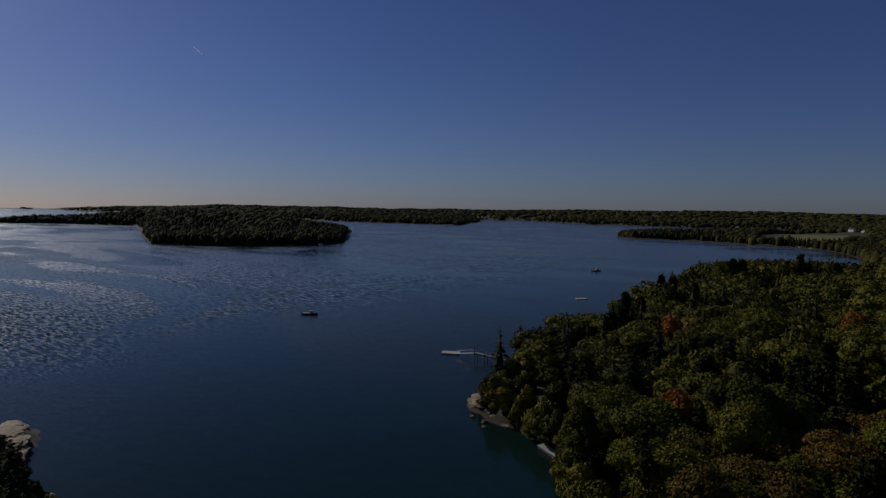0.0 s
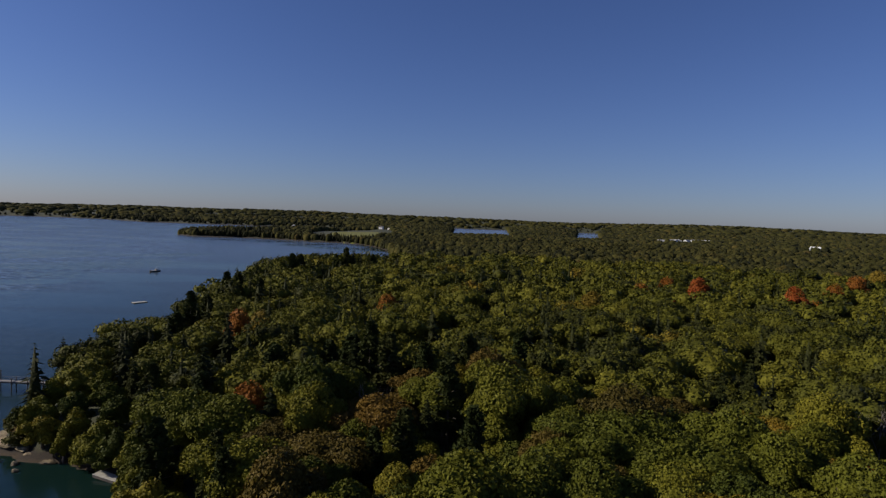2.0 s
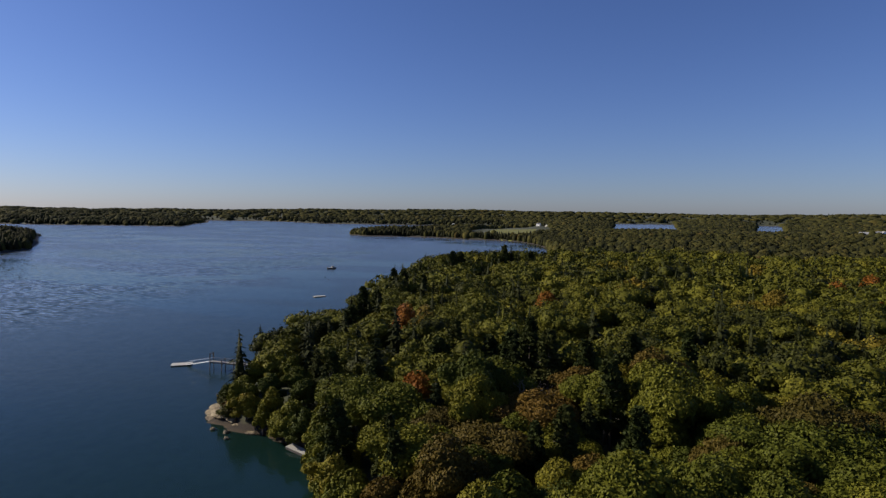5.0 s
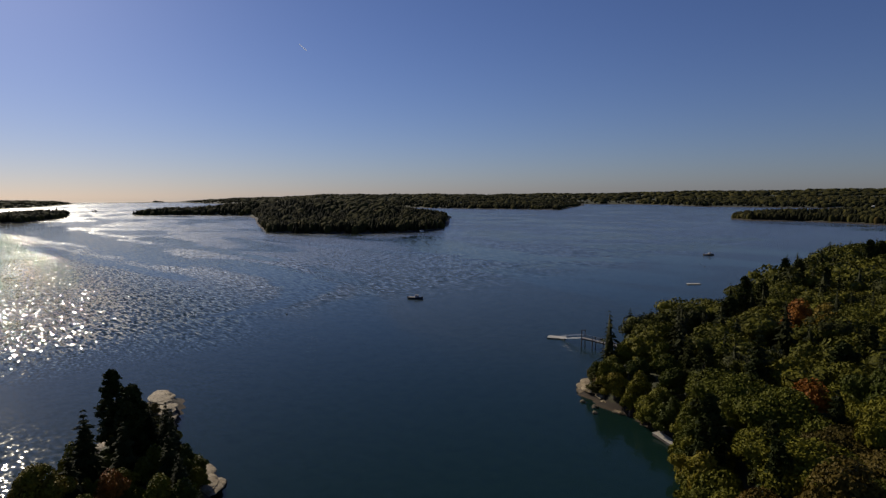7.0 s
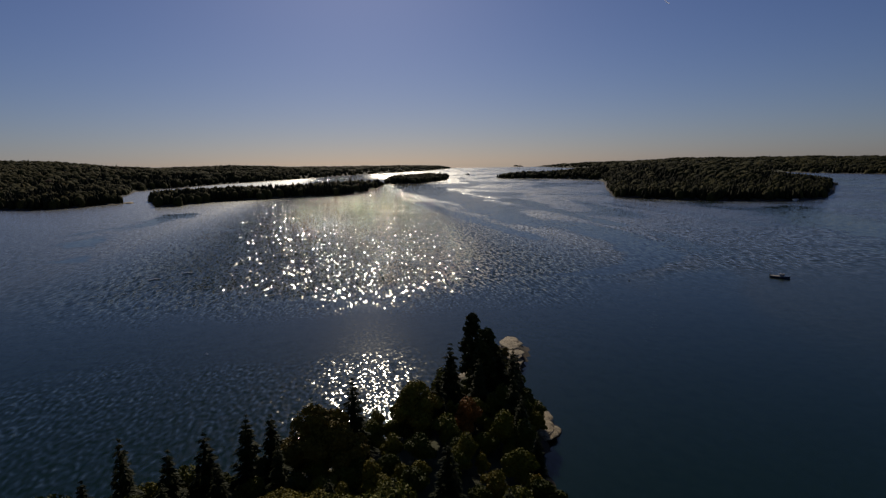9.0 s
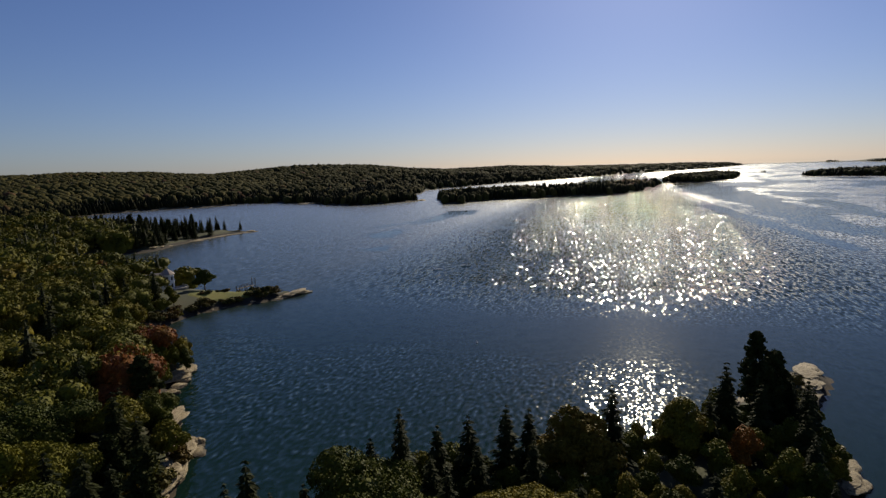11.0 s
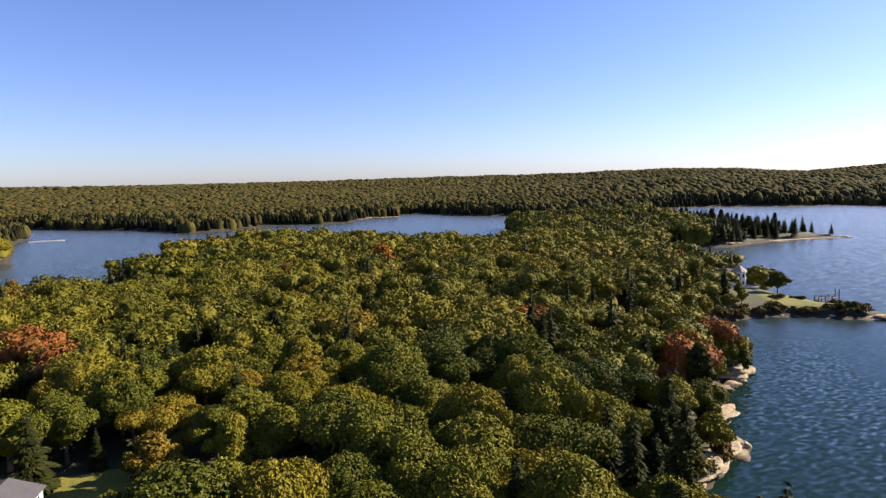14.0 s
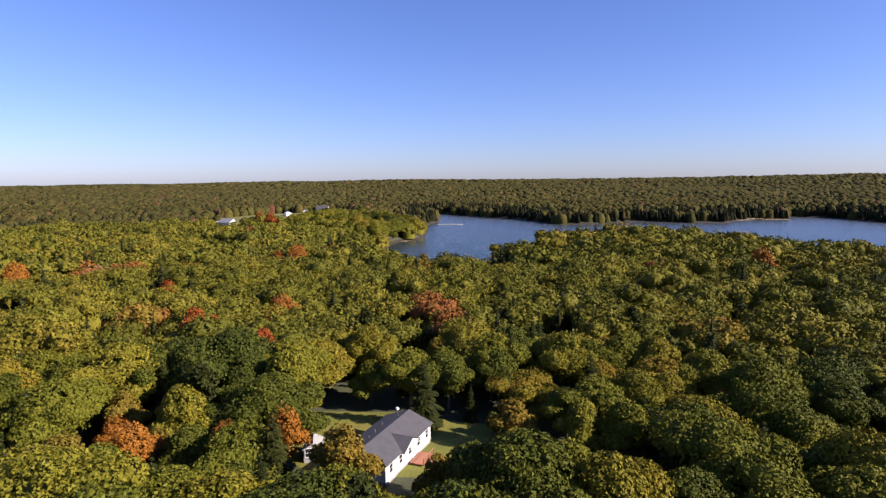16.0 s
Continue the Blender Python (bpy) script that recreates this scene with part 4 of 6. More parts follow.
# the firs and pines on the narrow point and round the west cove: kind, x, y, size
POINT = [(pines[0], -114, 22.5, 1.04), (pines[1], -112, 25, 1.0), (pines[1], -108.5, 23.5, 0.86), (spruces[3], -109, 27, 0.80), (spruces[3], -116, 27, 0.86), (spruces[0], -104.5, 16.2, 1.0), (spruces[2], -107, 29, 0.72),
         (spruces[1], -102, 21, 0.95), (spruces[3], -119, 29, 0.66), (spruces[0], -111, 31, 0.66), (spruces[3], -104, 28, 0.85), (spruces[1], -96, 26, 0.9), (oaks[4], -95.4, 8.6, 0.92), (spruces[1], -99, 13, 0.85),
         (spruces[2], -88.9, -2.0, 0.93), (yellow, -85.7, -8.0, 1.38), (yellow, -84, -4.5, 1.1), (spruces[1], -85.2, -14.0, 1.05), (spruces[0], -82.6, -17.0, 0.93), (spruces[3], -78.6, -21.7, 0.95), (spruces[1], -75.6, -25.5, 1.0),
         (spruces[2], -71, -29.2, 0.97), (spruces[0], -66, -34, 0.85), (spruces[0], -55.4, -42.3, 1.1), (spruces[1], -62, -39, 0.9), (spruces[3], -68, -24, 0.8), (spruces[1], -73, -19, 0.85), (spruces[0], -76, -12, 0.75),
         (spruces[3], -72, 10, 0.8), (spruces[2], -62, -20, 0.75), (spruces[0], -60, 2, 0.9), (spruces[3], -64, -5, 0.8), (spruces[1], -57, 9, 0.9), (scrub[0], -55, -10, 1.1), (scrub[0], -68, 18, 1.0), (scrub[0], -79, 22, 0.9),
         (scrub[1], -88, 22, 1.0), (scrub[2], -97, 19, 0.9), (orange, -93, 17, 0.8), (scrub[0], -90, 13, 0.9), (scrub[2], -125, 30, 0.55), (scrub[0], -120, 24, 0.6), (scrub[2], -131, 32, 0.45), (scrub[1], -100, 25, 0.9),
         (spruces[2], -93, 160, 0.72), (spruces[0], -88, 163, 0.85), (spruces[3], -84, 152, 0.85), (scrub[0], -83, 142, 1.1), (scrub[1], -80, 133, 1.1), (scrub[2], -79, 127, 1.0), (scrub[0], -74, 121, 1.0),
         (scrub[1], -66, 117, 1.1), (scrub[2], -59, 114, 1.1), (scrub[0], -70, 124, 1.2), (scrub[0], -51, 112, 1.1), (scrub[1], -44, 103, 1.1), (scrub[2], -40, 95, 1.1), (scrub[0], -66, 129, 1.2), (scrub[2], -61, 123, 1.2), (scrub[1], -70, 135, 1.2), (scrub[0], -56, 128, 1.1), (spruces[3], -63, 134, 0.9)]
for i, (kind, x, y, s) in enumerate(POINT):
    plant(kind, x, y, s, i * 2.1)
thicket = np.random.default_rng(23)
for _ in range(190):
    x, y = thicket.uniform(-112, -62), thicket.uniform(-22, 30)
    if ground_z(x, y) > 1.2 and min(math.hypot(x - q[1], y - q[2]) for q in POINT) > 2.2:
        POINT.append((scrub[int(thicket.integers(3))], x, y, thicket.uniform(0.5, 0.85)))
        plant(*POINT[-1], thicket.uniform(0, 6))
taken = np.concatenate([taken, [(x, y) for _, x, y, _ in POINT]])

# a close fringe of low growth along the near shore
fringe_rng = np.random.default_rng(17)
fringe = []
for line in (COAST_HOME, COAST_COVE):
    for (ax, ay), (bx, by) in zip(line[:-1], line[1:]):
        ln = math.hypot(bx - ax, by - ay)
        for k in range(max(1, round(ln / 3.4))):
            u = (k + fringe_rng.uniform(0.1, 0.9)) / max(1, round(ln / 3.4))
            # inland lies to the left or the right of the line: take the drier side
            nx, ny = -(by - ay) / ln, (bx - ax) / ln
            o = fringe_rng.uniform(0.9, 4.6)
            for sgn in (1, -1):
                fringe.append((ax + (bx - ax) * u + nx * o * sgn, ay + (by - ay) * u + ny * o * sgn))
fringe = np.array(fringe)
fs_ = shore_dist(fringe[:, 0], fringe[:, 1])
fr_ = np.hypot(fringe[:, 0], fringe[:, 1])
ledgy = (fringe[:, 0] < -62) & (fringe[:, 1] < -60) & (fringe[:, 1] > -100)      # bare rock faces the bay here
fok = (fs_ > 0.4) & (fs_ < 7) & (fr_ < 215) & clear_of(fringe[:, 0], fringe[:, 1], 0.7) & ~(ledgy & (fs_ < 2.6)) & ~((fringe[:, 0] < -128) & (fringe[:, 1] > 0) & (fringe[:, 1] < 60))
fringe = fringe[fok]
keep_f = []
for q in fringe:
    if all(math.hypot(q[0] - o[0], q[1] - o[1]) > 2.6 for o in keep_f) and np.hypot(taken[:, 0] - q[0], taken[:, 1] - q[1]).min() > 2.0:
        keep_f.append(q)
for x, y in keep_f:
    if fringe_rng.uniform() < 0.22:
        plant(spruces[int(fringe_rng.integers(4))], x, y, fringe_rng.uniform(0.5, 0.85), fringe_rng.uniform(0, 6))
    else:
        plant(scrub[int(fringe_rng.integers(3))], x, y, fringe_rng.uniform(0.65, 1.1), fringe_rng.uniform(0, 6), fringe_rng.uniform(0.9, 1.25))

# along the cove's bank the growth leans out over the water
for (ax, ay), (bx, by) in zip(COAST_COVE[8:17], COAST_COVE[9:18]):
    ln = math.hypot(bx - ax, by - ay)
    for k in range(round(ln / 2.6)):
        u = (k + 0.5) / round(ln / 2.6)
        o = fringe_rng.uniform(0.3, 1.6)
        x, y = ax + (bx - ax) * u + (by - ay) / ln * o, ay + (by - ay) * u - (bx - ax) / ln * o
        if ground_z(x, y) < 0.05 or math.hypot(x + 55, y - 106) < 3.4:
            continue
        plant(scrub[int(fringe_rng.integers(3))], x, y, fringe_rng.uniform(0.85, 1.3), fringe_rng.uniform(0, 6), fringe_rng.uniform(0.9, 1.2), 0.5)

# tall pines and firs along the headland's crest, and full oaks on the inlet's point
CREST = [(pines[1], -72, 181, 1.0), (pines[0], -81, 217, 1.02), (pines[1], -77, 222, 1.05), (pines[0], -90, 287, 1.05), (pines[1], -86, 292, 1.15), (spruces[2], -87, 330, 1.15), (pines[0], -74, 362, 1.2), (pines[1], -70, 366, 1.35),
         (pines[0], -45, 398, 1.3), (spruces[2], -41, 401, 1.3), (spruces[0], -37, 399, 1.25), (pines[1], -52, 396, 1.2), (spruces[3], -60, 380, 1.25), (pines[0], -66, 255, 1.0), (spruces[2], -58, 240, 1.05), (pines[1], -28, 405, 1.2)]
for i, (kind, x, y, s) in enumerate(CREST):
    plant(kind, x, y, s, i * 1.9)
CLEAR += [(x, y, 3.5) for _, x, y, _ in CREST]
# single spruces and pines thin out along the ledges of the far neck
neck_rng = np.random.default_rng(41)
for x, y in zip(*scatter(-436, -338, -400, -304, 6.6, 2.4, 43)):
    if float(shore_dist(np.array([x]), np.array([y]))[0]) > 2.0 and neck_rng.uniform() < 0.9 - 0.5 * (x < -412):
        kind = pines[int(neck_rng.integers(2))] if neck_rng.uniform() < 0.2 else spruces[int(neck_rng.integers(4))]
        plant(kind, x, y, neck_rng.uniform(0.6, 1.0), neck_rng.uniform(0, 6))
CLEAR += [(-425, -340, 52), (-380, -345, 44)]
inlet_rng = np.random.default_rng(29)
for x, y in zip(*scatter(148, 232, -512, -396, 11.0, 2.6, 28)):
    if float(shore_dist(np.array([x]), np.array([y]))[0]) > 1.5 and clear_of(np.array([x]), np.array([y]))[0]:
        plant(oaks[int(inlet_rng.integers(5))], x, y, inlet_rng.uniform(0.95, 1.3), inlet_rng.uniform(0, 6), inlet_rng.uniform(1.0, 1.2))
        CLEAR.append((x, y, 6.0))

rest = []
count_oak = count_fir = 0
for x, y, s in near_xy:
    if np.hypot(taken[:, 0] - x, taken[:, 1] - y).min() < 4.6:
        continue
    q = RNG.uniform()
    shore_edge = s < 16
    fir = q < (0.42 if shore_edge else 0.17)
    east = y > 100 and x < 20
    if east:
        fir = q < 0.32
    if fir and count_fir < 150:
        count_fir += 1
        k = spruces[int(RNG.integers(4))] if RNG.uniform() < 0.6 else pines[int(RNG.integers(2))]
        plant(k, x, y, RNG.uniform(0.75, 1.05) * (1.15 if east else 1.0), RNG.uniform(0, 6.28), RNG.uniform(0.92, 1.08))
    elif count_oak < 300:
        count_oak += 1
        low = 0.78 if s < 9 else 1.0
        if s < 4:
            plant(scrub[int(RNG.integers(3))], x, y, RNG.uniform(0.9, 1.35), RNG.uniform(0, 6.28), RNG.uniform(0.9, 1.2))
        else:
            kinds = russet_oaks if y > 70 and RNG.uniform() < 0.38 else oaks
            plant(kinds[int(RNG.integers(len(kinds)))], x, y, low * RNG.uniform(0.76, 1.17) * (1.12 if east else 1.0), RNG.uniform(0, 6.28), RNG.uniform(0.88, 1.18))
    else:
        rest.append((x, y, s))
for ob in PROTOS:                                          # the patterns themselves take a place in the unseen wood behind
    k = PROTOS.index(ob)
    x, y = 62 + 9 * (k % 4), -20 + 9 * (k // 4)
    ob.matrix_basis = Matrix.Translation((x, y, ground_z(x, y) - 0.15))


# ---------------------------------------------------------------- the woods farther off, as one mass of trees
def dome(rng, centre, radius, height, sides, rough=0.13, rings=3):
    """A lumpy cap of foliage."""
    v, f = [], []
    turn = rng.uniform(0, 6.28)
    for k, z in ((0.92, -0.25), (1.0, 0.18), (0.74, 0.66)) if rings == 3 else ((1.0, -0.1), (0.80, 0.60)):
        for i in range(sides):
            a = turn + 2 * math.pi * i / sides
            w = k * rng.uniform(1 - rough, 1 + rough)
            v.append((math.cos(a) * radius * w, math.sin(a) * radius * w, height * (z + rng.uniform(-0.09, 0.09))))
    v.append((rng.uniform(-0.2, 0.2) * radius, rng.uniform(-0.2, 0.2) * radius, height))
    for ring_i in range(rings - 1):
        for i in range(sides):
            p, q = ring_i * sides + i, ring_i * sides + (i + 1) % sides
            f += [(p, q, q + sides), (p, q + sides, p + sides)]
    f += [((rings - 1) * sides + i, (rings - 1) * sides + (i + 1) % sides, rings * sides) for i in range(sides)]
    return np.array(v) + np.asarray(centre), np.array(f)


def joined(pieces):
    vs, fs, off = [], [], 0
    for v, f in pieces:
        if f.shape[1] == 4:
            f = np.concatenate([np.stack([f[:, 0], f[:, 1], f[:, 2]], 1), np.stack([f[:, 0], f[:, 2], f[:, 3]], 1)])
        vs.append(v)
        fs.append(f + off)
        off += len(v)
    return np.concatenate(vs), np.concatenate(fs)


def wood_templates(seed, lobes, sides, leaves, size, firs, firleaves, radius=(5.0, 7.0), low=-0.2):
    """Crowns of rounded lobes with a fringe of leaf sprays, and firs."""
    rng = np.random.default_rng(seed)
    broad, fir = [], []
    for i in range(8):
        r, h = rng.uniform(*radius), rng.uniform(9.5, 12.0)
        state = int(rng.integers(1 << 30))
        ls = crown_lobes(np.random.default_rng(state), r, h, 1.6, lobes)
        pieces = [dome(rng, (0, 0, 2.0), r * 0.68, h - 3.0, sides + 3)]
        for c, q in ls[1:7]:
            pieces.append(dome(rng, c - np.array([0, 0, q[2] * 0.15]), q[0] * 0.92, q[2] * 1.05, sides))
        if leaves:
            v, f, _, _ = broad_crown(np.random.default_rng(state), r, h, 1.6, lobes, leaves, size, core=False, spread=0.45, low=low, depth=0.2)
            pieces.append((v, f))
        broad.append(joined(pieces))
    for i in range(firs):
        h, r = rng.uniform(11, 15), rng.uniform(2.6, 3.4)
        v, f = spruce_crown(rng, h, r, firleaves, 0.3)
        cen = v.reshape(-1, 4, 3).mean(1)
        v = (cen[:, None] + (v.reshape(-1, 4, 3) - cen[:, None]) * (1.7 if firleaves > 100 else 2.3)).reshape(-1, 3)
        fir.append(joined([(v, f), cone_core(h, r * 1.8, 0.8)]))
    return broad, fir


def grow(name, label, spots, templates, seed, fir_share, scale=(0.74, 1.24), material=M_FOREST):
    """All trees of spots (x, y, inland metres) as one mesh."""
    rng = np.random.default_rng(seed)
    broad, fir = templates
    spots = np.asarray(spots)
    z = height_at(spots[:, 0], spots[:, 1], spots[:, 2])
    vs, fs, ts, off = [], [], [], 0
    patchy = np.sin(spots[:, 0] / 83 + 1.1) * np.cos(spots[:, 1] / 71) + 0.6 * np.sin(spots[:, 0] / 31 - spots[:, 1] / 43)
    for (x, y, s), gz_, pt in zip(spots, z, patchy):
        share = fir_share(x, y, s) + 0.12 * pt
        is_fir = rng.uniform() < share
        v, f = (fir if is_fir else broad)[int(rng.integers(len(fir if is_fir else broad)))]
        a, k = rng.uniform(0, 6.28), rng.uniform(*scale) * (rng.uniform(0.75, 1.2) if is_fir and share > 0.7 and s < 140 and abs(y) < 560 else 1.0)
        ca, sa = math.cos(a) * k, math.sin(a) * k
        w = np.empty_like(v)
        w[:, 0], w[:, 1], w[:, 2] = v[:, 0] * ca - v[:, 1] * sa + x, v[:, 0] * sa + v[:, 1] * ca + y, v[:, 2] * k * rng.uniform(0.9, 1.1) + gz_ - 0.2
        vs.append(w)
        fs.append(f + off)
        off += len(v)
        tone = rng.uniform(0.0, 0.09) if is_fir else 0.2 + 0.66 * rng.beta(2.0, 2.6) + 0.10 * max(pt, 0)
        if not is_fir and rng.uniform() < 0.020 + 0.012 * max(pt, 0):
            tone = rng.uniform(0.88, 1.05)
        if not is_fir and y > 90:
            tone = max(0.17, tone - 0.18)                   # tone lowered: the backlit eastern wood's shade put into its leaf colour
        ts.append(np.full(len(v), tone))
    ob = new(name, mesh_arrays(name, np.concatenate(vs), np.concatenate(fs), material, smooth=True, tone=np.concatenate(ts)))
    return tagged(ob, label, "woods", kind="stuff")


def woods_share(x, y, s):
    if y < -285 and x < -200 and y > -540 and s < 130 and x > -460:
        return 0.76                                         # the dark spruce neck
    if y > 130 and y < 520:
        return 0.48 if x < 60 else 0.34
    if s < 25:
        return 0.5
    return 0.18


px, py = scatter(-480, 480, -560, 560, 9.7, 3.1, 5)
sd = shore_dist(px, py)
rr = np.hypot(px, py)
bearing = np.degrees(np.arctan2(-px, py)) % 360
seen = ~((bearing > 242) & (bearing < 316))
ok = (sd > 1.2) & (rr >= NEAR) & (rr < 520) & ~((px < -120) & (np.abs(py - 30) < 40)) & clear_of(px, py) & seen & ~in_meadow(px, py)
mid = np.concatenate([np.stack([px[ok], py[ok], sd[ok]], 1), np.array(rest).reshape(-1, 3)])
# the spruce neck is thick down to its ledges
px, py = scatter(-460, -205, -540, -288, 6.0, 2.4, 21)
sd = shore_dist(px, py)
ok = (sd > 0.8) & (px + 0.4 * py < -330) & (px > -342)
mid = np.concatenate([mid, np.stack([px[ok], py[ok], sd[ok]], 1)])
near_mid = mid[np.hypot(mid[:, 0], mid[:, 1]) < 260]
far_mid = mid[np.hypot(mid[:, 0], mid[:, 1]) >= 260]
grow("woods", "dense mixed autumn wood of oaks and spruces", near_mid, wood_templates(5, 30, 5, 1900, 0.47, 6, 190, (6.2, 8.4), -0.6), 7, woods_share)
grow("woods", "mixed autumn wood running back from the shore", far_mid, wood_templates(6, 18, 5, 340, 0.90, 6, 60, (6.2, 8.4), -0.02), 8, woods_share)


def blob_templates(seed, sprays, rings=3):
    """Small lumpy crowns and pointed firs for the far shores."""
    rng = np.random.default_rng(seed)
    broad = []
    for _ in range(8):
        h = rng.uniform(9.4, 10.8)
        v, f = dome(rng, (0, 0, 0.0), 6.6, h, 5, 0.24, rings)
        v[:, 2] = np.where(v[:, 2] > 0, h * (np.maximum(v[:, 2], 0) / h) ** 0.85, v[:, 2]) + 0.6
        d = rng.normal(0, 1, (sprays, 3))
        d[:, 2] = np.abs(d[:, 2]) + 0.1
        d /= np.linalg.norm(d, axis=1)[:, None] + 1e-9
        c = d * np.array([6.0, 6.0, h * 0.80]) * rng.uniform(0.85, 1.08, (sprays, 1)) + np.array([0, 0, h * 0.22])
        broad.append(joined([(v, f), leaf_cards(rng, c, d, 2.1, 0.5)]) if sprays else (v, f))
    fir = []
    for i in range(5):
        h = rng.uniform(10.5, 13.5)
        v, f = spruce_crown(rng, h, 2.6, 5, 0.3)
        cen = v.reshape(-1, 4, 3).mean(1)
        v = (cen[:, None] + (v.reshape(-1, 4, 3) - cen[:, None]) * 2.0).reshape(-1, 3)
        cone = cone_core(h, 11.5, 0.2, 5)
        fir.append(joined([(v, f), cone]) if rings == 3 else cone)
    return broad, fir


def far_share(x, y, s):
    if x < -250 and y > -650:
        return 0.82 if s < 110 else 0.5                     # islands and headlands across the bay mostly spruce; dark needles also stand for backlight
    if y < -600:
        return 0.88 if s < 40 else 0.16
    return 0.70 if s < 70 else 0.28


spots = []
for r0, r1, step in ((520, 1000, 8.6), (1000, 1700, 12.5), (1700, 2700, 18.0), (2700, 4950, 33.0)):
    px, py = scatter(-r1, r1, -r1, r1, step, step * 0.35, int(step))
    rr = np.hypot(px, py)
    bearing = np.degrees(np.arctan2(-px, py)) % 360
    ok = (rr >= r0) & (rr < r1) & ~((bearing > 242) & (bearing < 314))
    px, py = px[ok], py[ok]
    sd = shore_dist(px, py)
    ok = (sd > 1) & ~in_meadow(px, py) & clear_of(px, py)
    # deep inland one crown hides the next: thin out
    keep = ok & ((sd < 120) | (RNG.uniform(0, 1, len(sd)) < 0.8))
    spots.append((np.stack([px[keep], py[keep], sd[keep]], 1), max(1.0, step / 9.5)))
# the first rows along the far shores stand close
px, py = scatter(-1000, 1000, -1000, 1250, 6.2, 2.2, 31)
rr = np.hypot(px, py)
bearing = np.degrees(np.arctan2(-px, py)) % 360
ok = (rr > 520) & (rr < 1250) & ~((bearing > 242) & (bearing < 314))
px, py = px[ok], py[ok]
sd = shore_dist(px, py)
ok = (sd > 0.5) & (sd < 22) & clear_of(px, py)
spots.append((np.stack([px[ok], py[ok], sd[ok]], 1), 0.8))
px, py = scatter(-2100, -300, -700, 1700, 11.0, 4.0, 37)
rr = np.hypot(px, py)
ok = (rr > 1200) & (rr < 2100)
px, py = px[ok], py[ok]
sd = shore_dist(px, py)
ok = (sd > 1) & (sd < 60)
spots.append((np.stack([px[ok], py[ok], sd[ok]], 1), 1.15))
BLOBS, BARE_BLOBS, LOW_BLOBS = blob_templates(9, 12), blob_templates(9, 0), blob_templates(9, 0, 2)
for i, (sp, k) in enumerate(spots):
    kind = BLOBS if i in (0, 4) else LOW_BLOBS if i in (2, 3) else BARE_BLOBS
    wide = ([(v * np.array([k, k, 1.0]), f) for v, f in kind[0]], [(v * np.array([min(k, 1.5), min(k, 1.5), 1.0]), f) for v, f in kind[1]])
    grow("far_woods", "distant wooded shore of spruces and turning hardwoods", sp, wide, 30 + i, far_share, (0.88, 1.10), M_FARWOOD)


# ---------------------------------------------------------------- grass
def grass_patch(name, label, cx, cy, rx, ry, turn=0.0, lift=0.12):
    """A lawn or field that follows the ground inside an uneven oval."""
    n_ring, n_a = 9, 40
    pts = []
    for i in range(n_ring + 1):
        for j in range(n_a):
            a = 2 * math.pi * j / n_a
            k = i / n_ring * (1 + 0.10 * math.sin(3 * a + cx) + 0.06 * math.sin(7 * a))
            x, y = math.cos(a) * rx * k, math.sin(a) * ry * k
            pts.append((cx + x * math.cos(turn) - y * math.sin(turn), cy + x * math.sin(turn) + y * math.cos(turn)))
    pts = np.array(pts)
    z = height_at(pts[:, 0], pts[:, 1]) + lift
    z[-n_a:] -= lift + 0.3
    f = [(i * n_a + j, i * n_a + (j + 1) % n_a, (i + 1) * n_a + (j + 1) % n_a, (i + 1) * n_a + j) for i in range(n_ring) for j in range(n_a)]
    ob = new(name, mesh_arrays(name, np.column_stack([pts, z]), np.array(f), M_MEADOW, True))
    return tagged(ob, label, "grass", kind="structure")


grass_patch("lawn", "sunlit yellow-green lawn round the white house", 29, -88, 25, 13, 0.1)
grass_patch("lawn", "rough grass on the rocky spit below the tower house", -197, -152, 16, 10, -0.9)
grass_patch("lawn", "mossy clearing among the trees", -44, -90, 5, 4)
grass_patch("meadow", "bright green field behind the headland shore", -114, 1228, 56, 205)
grass_patch("meadow", "mown hillside field above the inlet", 335, -598, 62, 112)


# ---------------------------------------------------------------- granite
def make_rock(seed, name="granite_ledge", label="pale weathered granite ledge at the water's edge"):
    rng = np.random.default_rng(seed)
    bm = bmesh.new()
    bmesh.ops.create_icosphere(bm, subdivisions=4, radius=1.0)
    off = Vector(rng.uniform(-50, 50, 3))
    dip = Vector((rng.uniform(-0.35, 0.35), rng.uniform(-0.35, 0.35), 1)).normalized()
    for v in bm.verts:
        p = v.co.copy()
        k = 1 + 0.42 * noise.noise(p * 1.2 + off) + 0.10 * (1 - abs(noise.noise(p * 3.3 + off)) * 2)
        q = p * k
        # sheets of stone parting along one plane
        lay = q.dot(dip) * 4.5 + 0.7 * noise.noise(p * 1.7 - off)
        q += dip * ((round(lay) - lay) / 4.5) * 0.65
        q.z = max(q.z, -0.55) * 0.8
        v.co = q + Vector((noise.noise(p * 7 + off), noise.noise(p * 7 - off), noise.noise(p * 7.7 + off))) * 0.03
    ob = new(name, bm_mesh(name, bm, M_GRANITE, False))
    return tagged(ob, label, "rock", "granite along the shore")


rocks = [make_rock(100 + i) for i in range(5)]
rock_rng = np.random.default_rng(77)


def lay_rock(proto, x, y, sx, sy, sz, turn, z=None):
    g = max(ground_z(x, y), 0.0) if z is None else z
    m = Matrix.LocRotScale((x, y, g - 0.1 * sz), Euler((0, 0, turn)), (sx, sy, sz))
    ob = proto.copy()
    scene.collection.objects.link(ob)
    ob.matrix_basis = m
    return ob


